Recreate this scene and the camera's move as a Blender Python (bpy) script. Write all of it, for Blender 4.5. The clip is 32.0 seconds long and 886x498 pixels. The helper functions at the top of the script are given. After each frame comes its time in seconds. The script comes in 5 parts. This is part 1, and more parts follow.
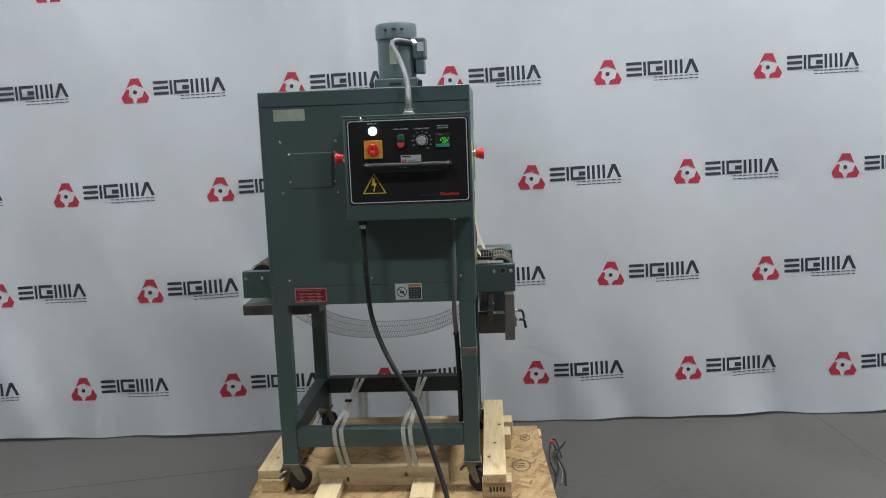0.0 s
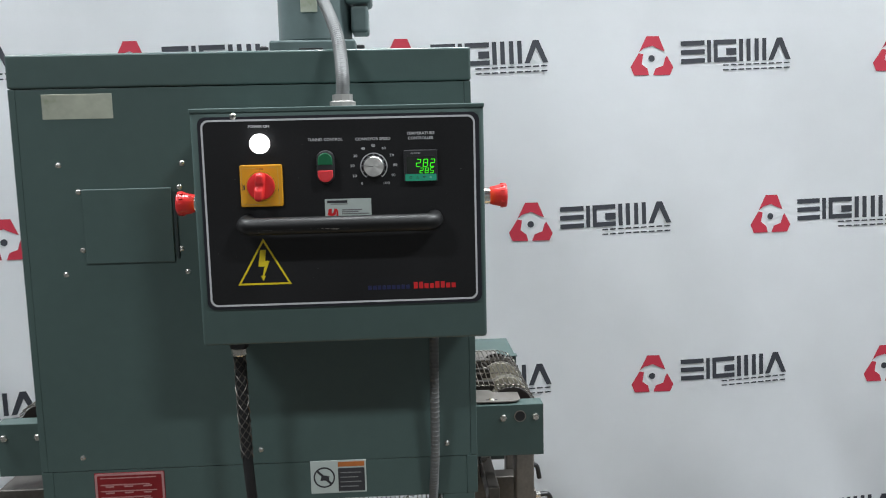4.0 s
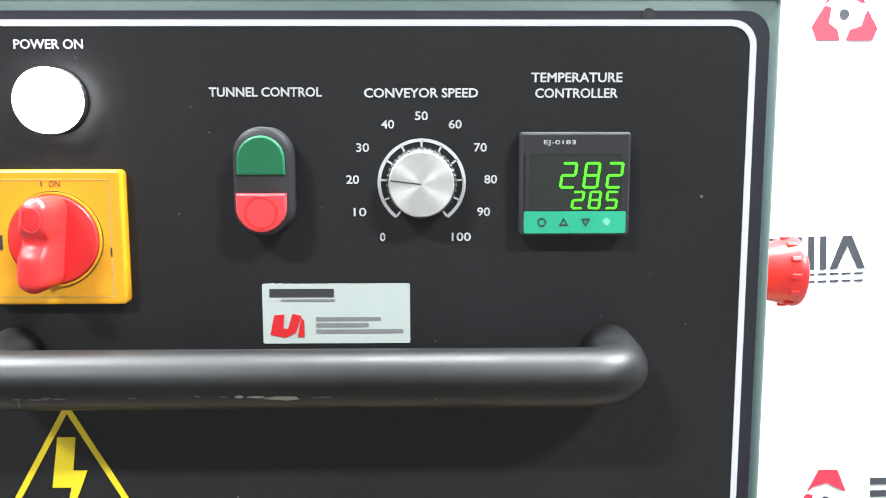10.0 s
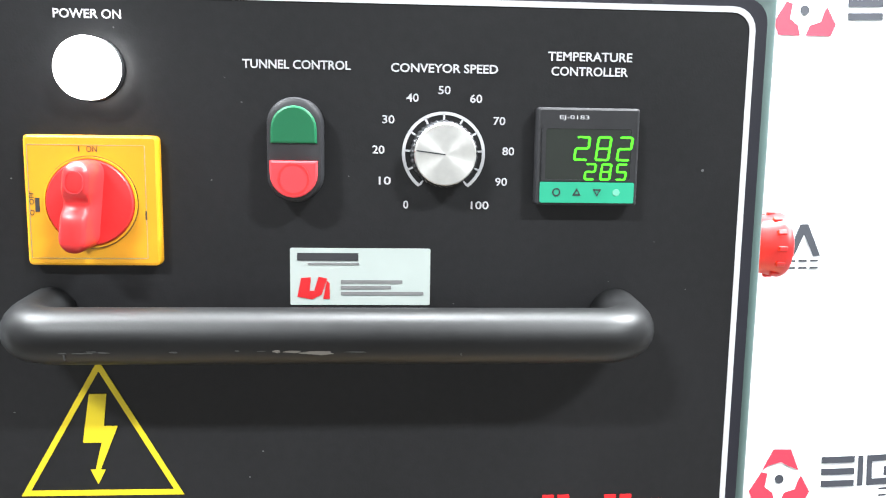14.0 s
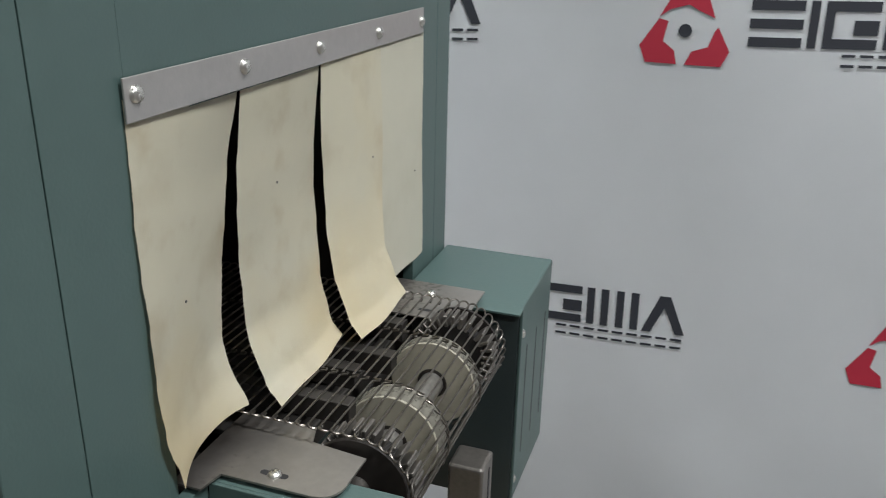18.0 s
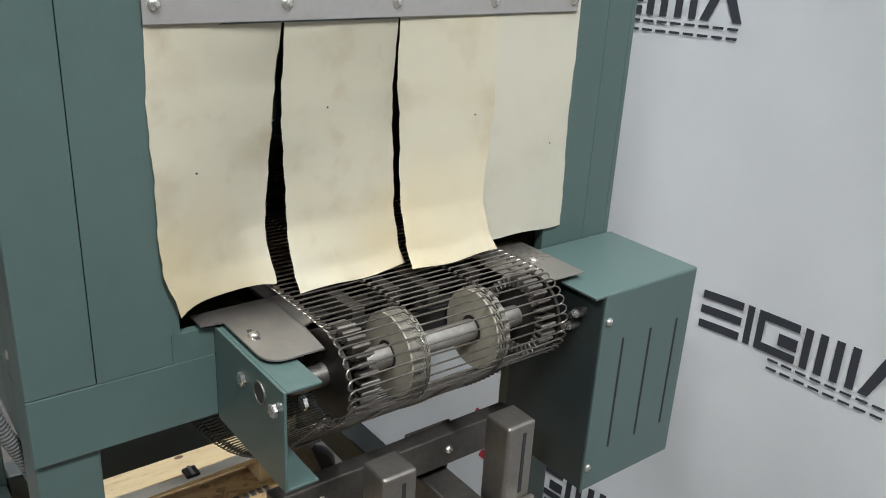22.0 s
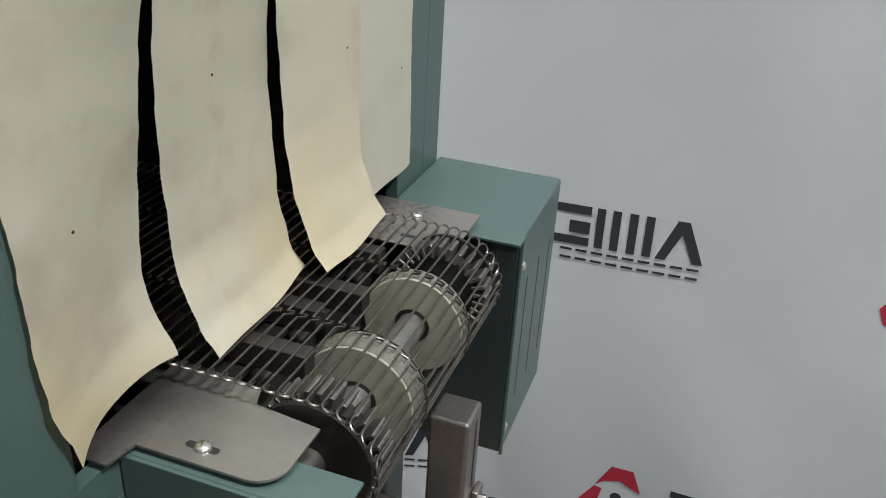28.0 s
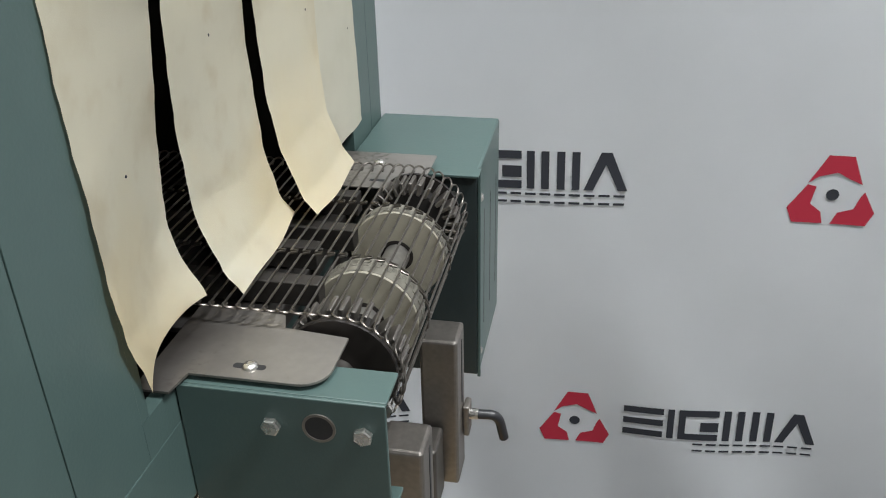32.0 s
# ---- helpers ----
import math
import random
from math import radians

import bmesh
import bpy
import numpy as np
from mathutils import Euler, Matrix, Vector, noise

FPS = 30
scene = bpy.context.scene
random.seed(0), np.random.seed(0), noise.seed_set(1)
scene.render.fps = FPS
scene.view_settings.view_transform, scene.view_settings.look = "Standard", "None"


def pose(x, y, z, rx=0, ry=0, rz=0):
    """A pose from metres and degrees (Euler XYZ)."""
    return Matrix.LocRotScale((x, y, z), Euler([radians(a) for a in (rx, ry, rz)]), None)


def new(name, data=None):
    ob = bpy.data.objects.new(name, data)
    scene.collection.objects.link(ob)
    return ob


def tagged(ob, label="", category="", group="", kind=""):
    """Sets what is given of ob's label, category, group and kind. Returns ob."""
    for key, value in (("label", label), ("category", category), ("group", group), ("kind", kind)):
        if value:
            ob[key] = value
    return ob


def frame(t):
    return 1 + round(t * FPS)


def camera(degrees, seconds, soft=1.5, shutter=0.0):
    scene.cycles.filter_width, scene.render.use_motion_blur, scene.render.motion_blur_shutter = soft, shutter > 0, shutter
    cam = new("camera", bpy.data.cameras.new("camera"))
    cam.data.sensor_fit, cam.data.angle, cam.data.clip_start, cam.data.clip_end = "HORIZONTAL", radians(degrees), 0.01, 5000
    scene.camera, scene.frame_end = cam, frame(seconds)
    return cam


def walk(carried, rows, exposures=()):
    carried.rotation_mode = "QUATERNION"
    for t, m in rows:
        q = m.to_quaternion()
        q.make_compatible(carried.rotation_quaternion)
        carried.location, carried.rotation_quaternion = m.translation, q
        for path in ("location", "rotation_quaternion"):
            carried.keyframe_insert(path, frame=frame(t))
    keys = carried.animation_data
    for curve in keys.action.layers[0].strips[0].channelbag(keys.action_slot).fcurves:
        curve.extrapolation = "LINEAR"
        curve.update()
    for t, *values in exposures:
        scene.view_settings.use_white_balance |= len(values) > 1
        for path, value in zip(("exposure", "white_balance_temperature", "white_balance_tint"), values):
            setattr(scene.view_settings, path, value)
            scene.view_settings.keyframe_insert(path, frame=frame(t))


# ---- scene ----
cam = camera(55.4, 32.0, soft=1.0, shutter=0.25)
ROWS = [
    (0, 0.0755, -3.0141, 1.5355, 2.98, -8.52, 2.21),
    (0.5, 0.1032, -2.7758, 1.5348, 3.11, -8.36, 1.16),
    (1, 0.1338, -2.5630, 1.5361, 4.18, -8.36, 0.19),
    (1.5, 0.0689, -2.3673, 1.5297, 3.53, -8.53, 0.36),
    (2, -0.0302, -2.1720, 1.5483, 0.04, -7.81, 2.86),
    (2.5, -0.0688, -2.0055, 1.5387, -2.07, -7.67, 1.48),
    (4.5, -0.1301, -1.1349, 1.5123, -4.07, -7.72, 1.43),
    (5, -0.1356, -0.9686, 1.4988, -6.27, -7.32, 2.00),
    (5.5, -0.1022, -0.7530, 1.4955, -4.85, -6.79, 1.84),
    (6, -0.0583, -0.5707, 1.5002, -2.90, -6.18, 1.35),
    (6.5, -0.0685, -0.4976, 1.4986, -1.63, -6.88, 1.02),
    (7, -0.0863, -0.4582, 1.5007, -3.23, -7.26, 1.34),
    (7.5, -0.0810, -0.4346, 1.5005, -3.64, -7.51, 1.73),
    (8, -0.0834, -0.4230, 1.4993, -3.52, -7.99, 1.42),
    (8.5, -0.0919, -0.4124, 1.4961, -3.30, -8.20, 1.09),
    (9, -0.1100, -0.4071, 1.4981, -2.60, -8.17, 0.59),
    (9.5, -0.1329, -0.4086, 1.4976, -1.59, -8.02, 0.52),
    (10, -0.1536, -0.4113, 1.4964, -0.79, -7.47, 0.10),
    (10.5, -0.1776, -0.4152, 1.5044, -1.64, -8.37, -0.59),
    (11, -0.1985, -0.4204, 1.5024, -1.66, -8.06, -1.13),
    (11.5, -0.2129, -0.4230, 1.5004, -1.43, -7.99, -1.23),
    (12, -0.2168, -0.4226, 1.4967, -1.79, -7.68, -1.29),
    (12.5, -0.2089, -0.4234, 1.4964, -2.48, -7.60, -1.13),
    (13, -0.2045, -0.4287, 1.5004, -4.27, -7.74, -0.94),
    (13.5, -0.2158, -0.4375, 1.4948, -5.96, -7.85, -0.88),
    (15.5, 0.0282, -0.4044, 1.4778, 8.60, -9.27, -0.74),
    (16, 0.0631, -0.3635, 1.4707, 6.63, -9.50, -1.23),
    (16.5, 0.0955, -0.2816, 1.4417, 3.46, -13.55, -0.87),
    (17, 0.1663, -0.2418, 1.4119, 1.50, -17.38, -1.13),
    (17.5, 0.2947, -0.1675, 1.3939, 8.60, -20.27, -1.80),
    (18, 0.3712, -0.1170, 1.3875, 19.13, -21.23, -1.26),
    (18.5, 0.4709, -0.1342, 1.3831, 27.02, -19.03, -2.09),
    (19, 0.5831, -0.1245, 1.3902, 33.52, -20.55, -2.12),
    (19.5, 0.6884, -0.0192, 1.3733, 41.22, -22.44, -3.51),
    (20, 0.7637, 0.0558, 1.3665, 50.59, -23.27, -4.30),
    (20.5, 0.7981, 0.0660, 1.3715, 53.73, -22.69, -2.67),
    (21, 0.8083, 0.0755, 1.3675, 53.91, -21.68, -2.53),
    (21.5, 0.8089, 0.0735, 1.3645, 54.68, -21.20, -2.58),
    (22, 0.7681, 0.0636, 1.3674, 52.96, -21.70, -2.94),
    (22.5, 0.6755, 0.0104, 1.3685, 44.21, -22.86, -3.01),
    (23, 0.5729, -0.0382, 1.3639, 37.40, -24.19, -2.79),
    (23.5, 0.4827, -0.0013, 1.3428, 32.56, -24.97, -2.95),
    (24, 0.4413, 0.0411, 1.3339, 29.00, -25.43, -2.52),
    (24.5, 0.4076, 0.0319, 1.3357, 25.63, -26.61, -2.76),
    (25, 0.3562, 0.0204, 1.3473, 21.30, -27.08, -3.27),
    (25.5, 0.3478, 0.0309, 1.3482, 19.37, -27.43, -3.67),
    (27.5, 0.3423, 0.0316, 1.3434, 19.86, -27.51, -2.70),
    (28, 0.3358, 0.0321, 1.3409, 20.08, -27.78, -2.97),
    (28.5, 0.3306, 0.0320, 1.3381, 20.41, -27.95, -2.77),
    (29, 0.3249, 0.0296, 1.3359, 20.10, -28.17, -2.08),
    (29.5, 0.3251, 0.0226, 1.3297, 19.43, -28.22, -1.56),
    (30, 0.3264, 0.0192, 1.3285, 19.03, -28.51, -1.42),
    (30.5, 0.3257, 0.0157, 1.3270, 18.71, -28.66, -1.36),
    (31, 0.3230, 0.0031, 1.3235, 17.31, -28.87, -0.46),
    (31.5, 0.3109, -0.0344, 1.3247, 14.27, -28.75, 0.58),
    (32, 0.3007, -0.0774, 1.3288, 10.89, -28.48, 1.09),
]
EXPOSE = [(0.0, 0.0), (1.0, 0.1), (2.5, 0.2), (4.5, 0.5), (5.0, 0.55), (6.0, 0.7), (7.0, 0.9), (8.0, 1.1), (9.0, 1.25), (9.5, 1.65), (10.0, 2.12), (11.0, 2.42), (12.0, 2.52), (13.5, 2.5), (15.5, 1.1), (16.0, 0.88), (16.5, 0.63), (17.0, 0.42), (17.5, 0.22), (18.0, 0.0), (19.0, 0.02), (20.0, 0.20), (21.0, 0.42), (23.0, 0.38), (25.0, 0.2), (28.0, 0.08), (30.0, 0.12), (32.0, 0.28)]
walk(cam, [(t, pose(x, y, z, 90 + pitch, roll, yaw)) for t, x, y, z, yaw, pitch, roll in ROWS], [(t, stops, 6500 if t < 15 else 6600 if t < 16.6 else 6670, 10 if t < 15 else 11) for t, stops in EXPOSE])

# ---------------------------------------------------------------- light
world = bpy.data.worlds.new("hall_air")
scene.world = world
world.use_nodes = True
world.node_tree.nodes["Background"].inputs[0].default_value = (0.62, 0.68, 0.75, 1)
world.node_tree.nodes["Background"].inputs[1].default_value = 0.12

FLOOR = -0.04
CEIL = 6.2
LAMPS = [(-3.2, 0.1, 280), (3.0, 0.1, 400), (0.0, 0.35, 150), (-3.2, -4.2, 160), (3.0, -4.2, 180)]
for lx, ly, watts in LAMPS:
    lamp = bpy.data.lights.new("high_bay_light", "AREA")
    lamp.shape, lamp.size, lamp.size_y = "RECTANGLE", 1.3, 0.45
    lamp.energy, lamp.color = watts, (0.945, 1.0, 1.03)
    ob = new("high_bay_glow", lamp)
    ob.matrix_basis = pose(lx, ly, CEIL - 0.6)

# ---------------------------------------------------------------- materials


def material(name, color, rough=0.5, metal=0.0, vary=0.12, scale=6.0, fine=60.0, bump=0.0, bump_scale=200.0, emit=0.0, stain=None, coat=0.0, stretch=None, spec=0.5):
    m = bpy.data.materials.new(name)
    m.use_nodes = True
    nt = m.node_tree
    bsdf = nt.nodes["Principled BSDF"]
    link = nt.links.new
    coord = nt.nodes.new("ShaderNodeTexCoord")
    src = coord.outputs["Object"]
    if stretch:
        mp = nt.nodes.new("ShaderNodeMapping")
        mp.inputs["Scale"].default_value = stretch
        link(src, mp.inputs["Vector"])
        src = mp.outputs[0]
    big = nt.nodes.new("ShaderNodeTexNoise")
    big.inputs["Scale"].default_value, big.inputs["Detail"].default_value = scale, 4
    small = nt.nodes.new("ShaderNodeTexNoise")
    small.inputs["Scale"].default_value, small.inputs["Detail"].default_value = fine, 3
    link(src, big.inputs["Vector"])
    link(src, small.inputs["Vector"])
    add = nt.nodes.new("ShaderNodeMath")
    add.operation = "MULTIPLY_ADD"
    add.inputs[1].default_value = 0.6
    link(big.outputs[0], add.inputs[0])
    half = nt.nodes.new("ShaderNodeMath")
    half.operation = "MULTIPLY"
    half.inputs[1].default_value = 0.4
    link(small.outputs[0], half.inputs[0])
    link(half.outputs[0], add.inputs[2])
    ramp = nt.nodes.new("ShaderNodeValToRGB")
    lo = stain or tuple(c * (1 - vary) for c in color)
    hi = tuple(min(1, c * (1 + vary)) for c in color)
    ramp.color_ramp.elements[0].position, ramp.color_ramp.elements[0].color = 0.33, (*lo, 1)
    ramp.color_ramp.elements[1].position, ramp.color_ramp.elements[1].color = 0.66, (*hi, 1)
    if stain:
        mid = ramp.color_ramp.elements.new(0.46)
        mid.color = (*color, 1)
    link(add.outputs[0], ramp.inputs[0])
    link(ramp.outputs[0], bsdf.inputs["Base Color"])
    mr = nt.nodes.new("ShaderNodeMapRange")
    mr.inputs[3].default_value, mr.inputs[4].default_value = max(0.02, rough - 0.1), min(1, rough + 0.1)
    link(add.outputs[0], mr.inputs[0])
    link(mr.outputs[0], bsdf.inputs["Roughness"])
    bsdf.inputs["Metallic"].default_value = metal
    bsdf.inputs["Coat Weight"].default_value = coat
    bsdf.inputs["Specular IOR Level"].default_value = spec
    if bump:
        bn = nt.nodes.new("ShaderNodeTexNoise")
        bn.inputs["Scale"].default_value = bump_scale
        bn.inputs["Detail"].default_value = 3
        link(src, bn.inputs["Vector"])
        bp = nt.nodes.new("ShaderNodeBump")
        bp.inputs["Strength"].default_value, bp.inputs["Distance"].default_value = bump, 0.002
        link(bn.outputs[0], bp.inputs["Height"])
        link(bp.outputs[0], bsdf.inputs["Normal"])
    if emit:
        bsdf.inputs["Emission Color"].default_value = (*color, 1)
        bsdf.inputs["Emission Strength"].default_value = emit
    return m


GREEN = material("machine_green_paint", (0.0565, 0.0915, 0.0855), 0.42, 0, 0.07, 3.0, 40, 0.07, 330, coat=0.1)
# The machine green again, with shade put into the colour.
GREEN_SHADED = material("shaded_green_paint", (0.022, 0.033, 0.034), 0.5, 0, 0.12, 5, 60, 0.1, 300)
MOTOR_PAINT = material("motor_paint", (0.083, 0.114, 0.114), 0.45, 0, 0.1, 9, 60, 0.1, 300)
PANEL = material("panel_black_film", (0.0118, 0.0117, 0.0127), 0.42, 0, 0.2, 8, 200, 0.05, 900, spec=0.3)
PANEL_EDGE = material("panel_edge_film", (0.0095, 0.0095, 0.016), 0.45)
WHITE_INK = material("white_ink", (0.54, 0.54, 0.56), 0.5, 0, 0.05)
RED_INK = material("red_ink", (0.55, 0.012, 0.016), 0.5, 0, 0.05)
BLUE_INK = material("blue_ink", (0.010, 0.013, 0.065), 0.5, 0, 0.1)
YELLOW = material("yellow_plastic", (0.68, 0.325, 0.014), 0.35, 0, 0.05, 12)
YELLOW_INK = material("yellow_ink", (0.72, 0.55, 0.015), 0.45, 0, 0.05, 12)
ORANGE_INK = material("faded_orange_ink", (0.42, 0.13, 0.03), 0.5, 0, 0.1, 20)
RED = material("red_plastic", (0.64, 0.026, 0.028), 0.35, 0, 0.06, 20, coat=0.15)
RED_BUTTON = material("red_button_plastic", (0.72, 0.05, 0.06), 0.4, 0, 0.06, 20)
GREEN_BUTTON = material("green_button_plastic", (0.006, 0.125, 0.05), 0.4, 0, 0.06, 20)
BLACK = material("black_plastic", (0.018, 0.018, 0.02), 0.42, 0, 0.15, 30, 200)
BLACK_METAL = material("black_powder_coat", (0.0048, 0.0048, 0.0051), 0.46, 0, 0.2, 12, 150, 0.03, 700, spec=0.32)
WORN = material("worn_through_paint", (0.055, 0.054, 0.053), 0.5, 0.3, 0.2, 40)
RUBBER = material("black_rubber", (0.014, 0.014, 0.015), 0.6, 0, 0.2, 20, 120)
STEEL = material("bare_steel", (0.25, 0.23, 0.21), 0.42, 0.9, 0.16, 14, 160, 0.05, 300)
STEEL_DARK = material("oily_steel", (0.13, 0.12, 0.11), 0.42, 0.85, 0.25, 14, 120, 0.06, 300)
PLATE = material("smoked_steel_plate", (0.30, 0.28, 0.258), 0.42, 0.8, 0.12, 9, 140, 0.03, 400, stain=(0.10, 0.085, 0.075))
SOOTED = material("sooted_steel_bar", (0.055, 0.05, 0.046), 0.5, 0.7, 0.3, 18, 120, 0.05, 300)
SHAFT = material("worn_shaft_steel", (0.40, 0.385, 0.36), 0.36, 0.85, 0.2, 20, 160, 0.05, 300)
ZINC = material("zinc_bolt", (0.66, 0.64, 0.6), 0.28, 0.95, 0.1, 60)
CASTER = material("dull_caster_steel", (0.20, 0.19, 0.18), 0.45, 0.8, 0.2, 30, 120)
CHROME = material("chrome", (0.75, 0.75, 0.74), 0.14, 1.0, 0.05)
BRUSHED = material("turned_aluminium", (0.78, 0.77, 0.74), 0.34, 0.85, 0.1, 40, 200)
spun = BRUSHED.node_tree.nodes.new("ShaderNodeTangent")
spun.direction_type, spun.axis = "RADIAL", "Z"
BRUSHED.node_tree.links.new(spun.outputs[0], BRUSHED.node_tree.nodes["Principled BSDF"].inputs["Tangent"])
BRUSHED.node_tree.nodes["Principled BSDF"].inputs["Anisotropic"].default_value = 0.75
ALU = material("aluminium_strip", (0.45, 0.43, 0.415), 0.42, 0.75, 0.07, 10, 120, 0.05, 400)
WIRE = material("belt_wire", (0.165, 0.15, 0.133), 0.36, 0.92, 0.25, 40, 200)
NYLON = material("nylon_wheel", (0.31, 0.288, 0.232), 0.6, 0, 0.08, 14, 90, stain=(0.24, 0.218, 0.174), spec=0.3)
# Greasy nylon, coloured darker still for the shade of the belt rods.
NYLON_RIM = material("greasy_shaded_nylon_rim", (0.135, 0.127, 0.105), 0.45, 0, 0.2, 30, 120, spec=0.3)
FLAP = material("silicone_cloth_flap", (0.715, 0.675, 0.55), 0.6, 0, 0.04, 5.5, 30, 0.07, 900, stain=(0.62, 0.55, 0.41), spec=0.3)
FLANGE = material("greasy_black_flange", (0.022, 0.018, 0.016), 0.5, 0.3, 0.3, 20, 80)
# Near-black for the chamber, bed plates, edge sprockets and guard slots.
CHAMBER = material("near_black_steel", (0.014, 0.012, 0.011), 0.7, 0.2, 0.3, 8, 60)
CLOTH = material("white_backdrop_cloth", (0.75, 0.765, 0.785), 0.75, 0, 0.03, 1.6, 9, 0.06, 1200)
LOGO_RED = material("printed_red", (0.31, 0.010, 0.028), 0.7, 0, 0.04)
LOGO_GREY = material("printed_charcoal", (0.015, 0.017, 0.024), 0.7, 0, 0.06)
CONCRETE = material("sealed_concrete", (0.056, 0.052, 0.047), 0.42, 0, 0.28, 0.9, 26, 0.05, 60, stain=(0.034, 0.032, 0.029))
JOINT = material("joint_filler", (0.045, 0.042, 0.04), 0.6, 0, 0.3, 3, 40)
PINE = material("pine_lumber", (0.50, 0.385, 0.215), 0.65, 0, 0.16, 7, 60, 0.15, 160, stretch=(9, 1.0, 9), stain=(0.34, 0.22, 0.10))
PINE_CROSS = material("pine_cross_lumber", (0.44, 0.335, 0.185), 0.65, 0, 0.16, 7, 60, 0.15, 160, stretch=(1.0, 9, 9), stain=(0.27, 0.175, 0.085))
KNOT = material("pine_knot", (0.10, 0.048, 0.018), 0.6, 0, 0.3, 60)
OSB = material("osb_board", (0.27, 0.18, 0.085), 0.65, 0, 0.22, 6, 90, 0.3, 120, stain=(0.17, 0.095, 0.04))
STRAP = material("plastic_strapping", (0.72, 0.72, 0.68), 0.35, 0, 0.05, 30)
CONDUIT = material("grey_conduit", (0.105, 0.108, 0.108), 0.5, 0.1, 0.12, 60)
CABLE = material("cable_jacket", (0.014, 0.014, 0.015), 0.55, 0, 0.2, 30, spec=0.3)
LENS = material("lit_lens", (1.0, 1.0, 1.0), 0.4, 0, 0.0, emit=2.2)
LED = material("green_led", (0.05, 1.0, 0.01), 0.4, 0, 0.0, emit=0.55)
TEAL = material("teal_key_film", (0.02, 0.36, 0.21), 0.45, 0, 0.04, 30)
TEAL_PALE = material("pale_key_print", (0.16, 0.52, 0.36), 0.45, 0, 0.04, 30)
SCREEN = material("dark_display_window", (0.016, 0.02, 0.016), 0.2, 0, 0.1)
TAG = material("silver_sticker", (0.46, 0.515, 0.49), 0.4, 0.1, 0.04, 10)
TAG_INK = material("dark_print", (0.03, 0.03, 0.035), 0.6)
TAG_GREY = material("grey_print", (0.19, 0.19, 0.19), 0.6)
RED_PLATE = material("red_nameplate", (0.22, 0.012, 0.016), 0.4, 0.2, 0.1, 20)
PLATE_PRINT = material("faded_plate_print", (0.42, 0.20, 0.20), 0.45, 0.1, 0.1, 30)
GOLD_PLATE = material("faded_nameplate", (0.42, 0.44, 0.36), 0.38, 0.4, 0.2, 14, stain=(0.28, 0.32, 0.22))
WALL = material("hall_wall_paint", (0.30, 0.30, 0.30), 0.8, 0, 0.06, 0.7, 20)
CEILING = material("hall_ceiling_sheet", (0.30, 0.305, 0.31), 0.8, 0, 0.08, 0.8, 20)


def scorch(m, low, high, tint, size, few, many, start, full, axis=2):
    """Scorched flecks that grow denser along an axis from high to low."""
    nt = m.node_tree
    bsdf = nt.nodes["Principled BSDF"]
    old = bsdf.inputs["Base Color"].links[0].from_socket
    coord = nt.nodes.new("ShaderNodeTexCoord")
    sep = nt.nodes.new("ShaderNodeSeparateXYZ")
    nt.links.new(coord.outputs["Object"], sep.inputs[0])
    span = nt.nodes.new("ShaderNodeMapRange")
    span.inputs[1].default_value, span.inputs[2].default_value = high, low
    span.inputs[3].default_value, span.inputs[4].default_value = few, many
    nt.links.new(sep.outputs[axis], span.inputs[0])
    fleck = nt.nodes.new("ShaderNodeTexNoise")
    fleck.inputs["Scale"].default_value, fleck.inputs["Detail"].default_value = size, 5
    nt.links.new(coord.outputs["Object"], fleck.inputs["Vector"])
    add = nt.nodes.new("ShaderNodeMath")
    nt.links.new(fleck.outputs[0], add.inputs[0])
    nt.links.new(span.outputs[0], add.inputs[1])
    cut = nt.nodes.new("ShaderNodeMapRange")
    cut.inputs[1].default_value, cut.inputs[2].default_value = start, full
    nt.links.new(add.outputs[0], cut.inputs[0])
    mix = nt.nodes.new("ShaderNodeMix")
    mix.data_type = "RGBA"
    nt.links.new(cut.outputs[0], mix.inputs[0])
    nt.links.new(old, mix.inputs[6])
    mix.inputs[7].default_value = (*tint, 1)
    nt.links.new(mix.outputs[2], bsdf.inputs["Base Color"])


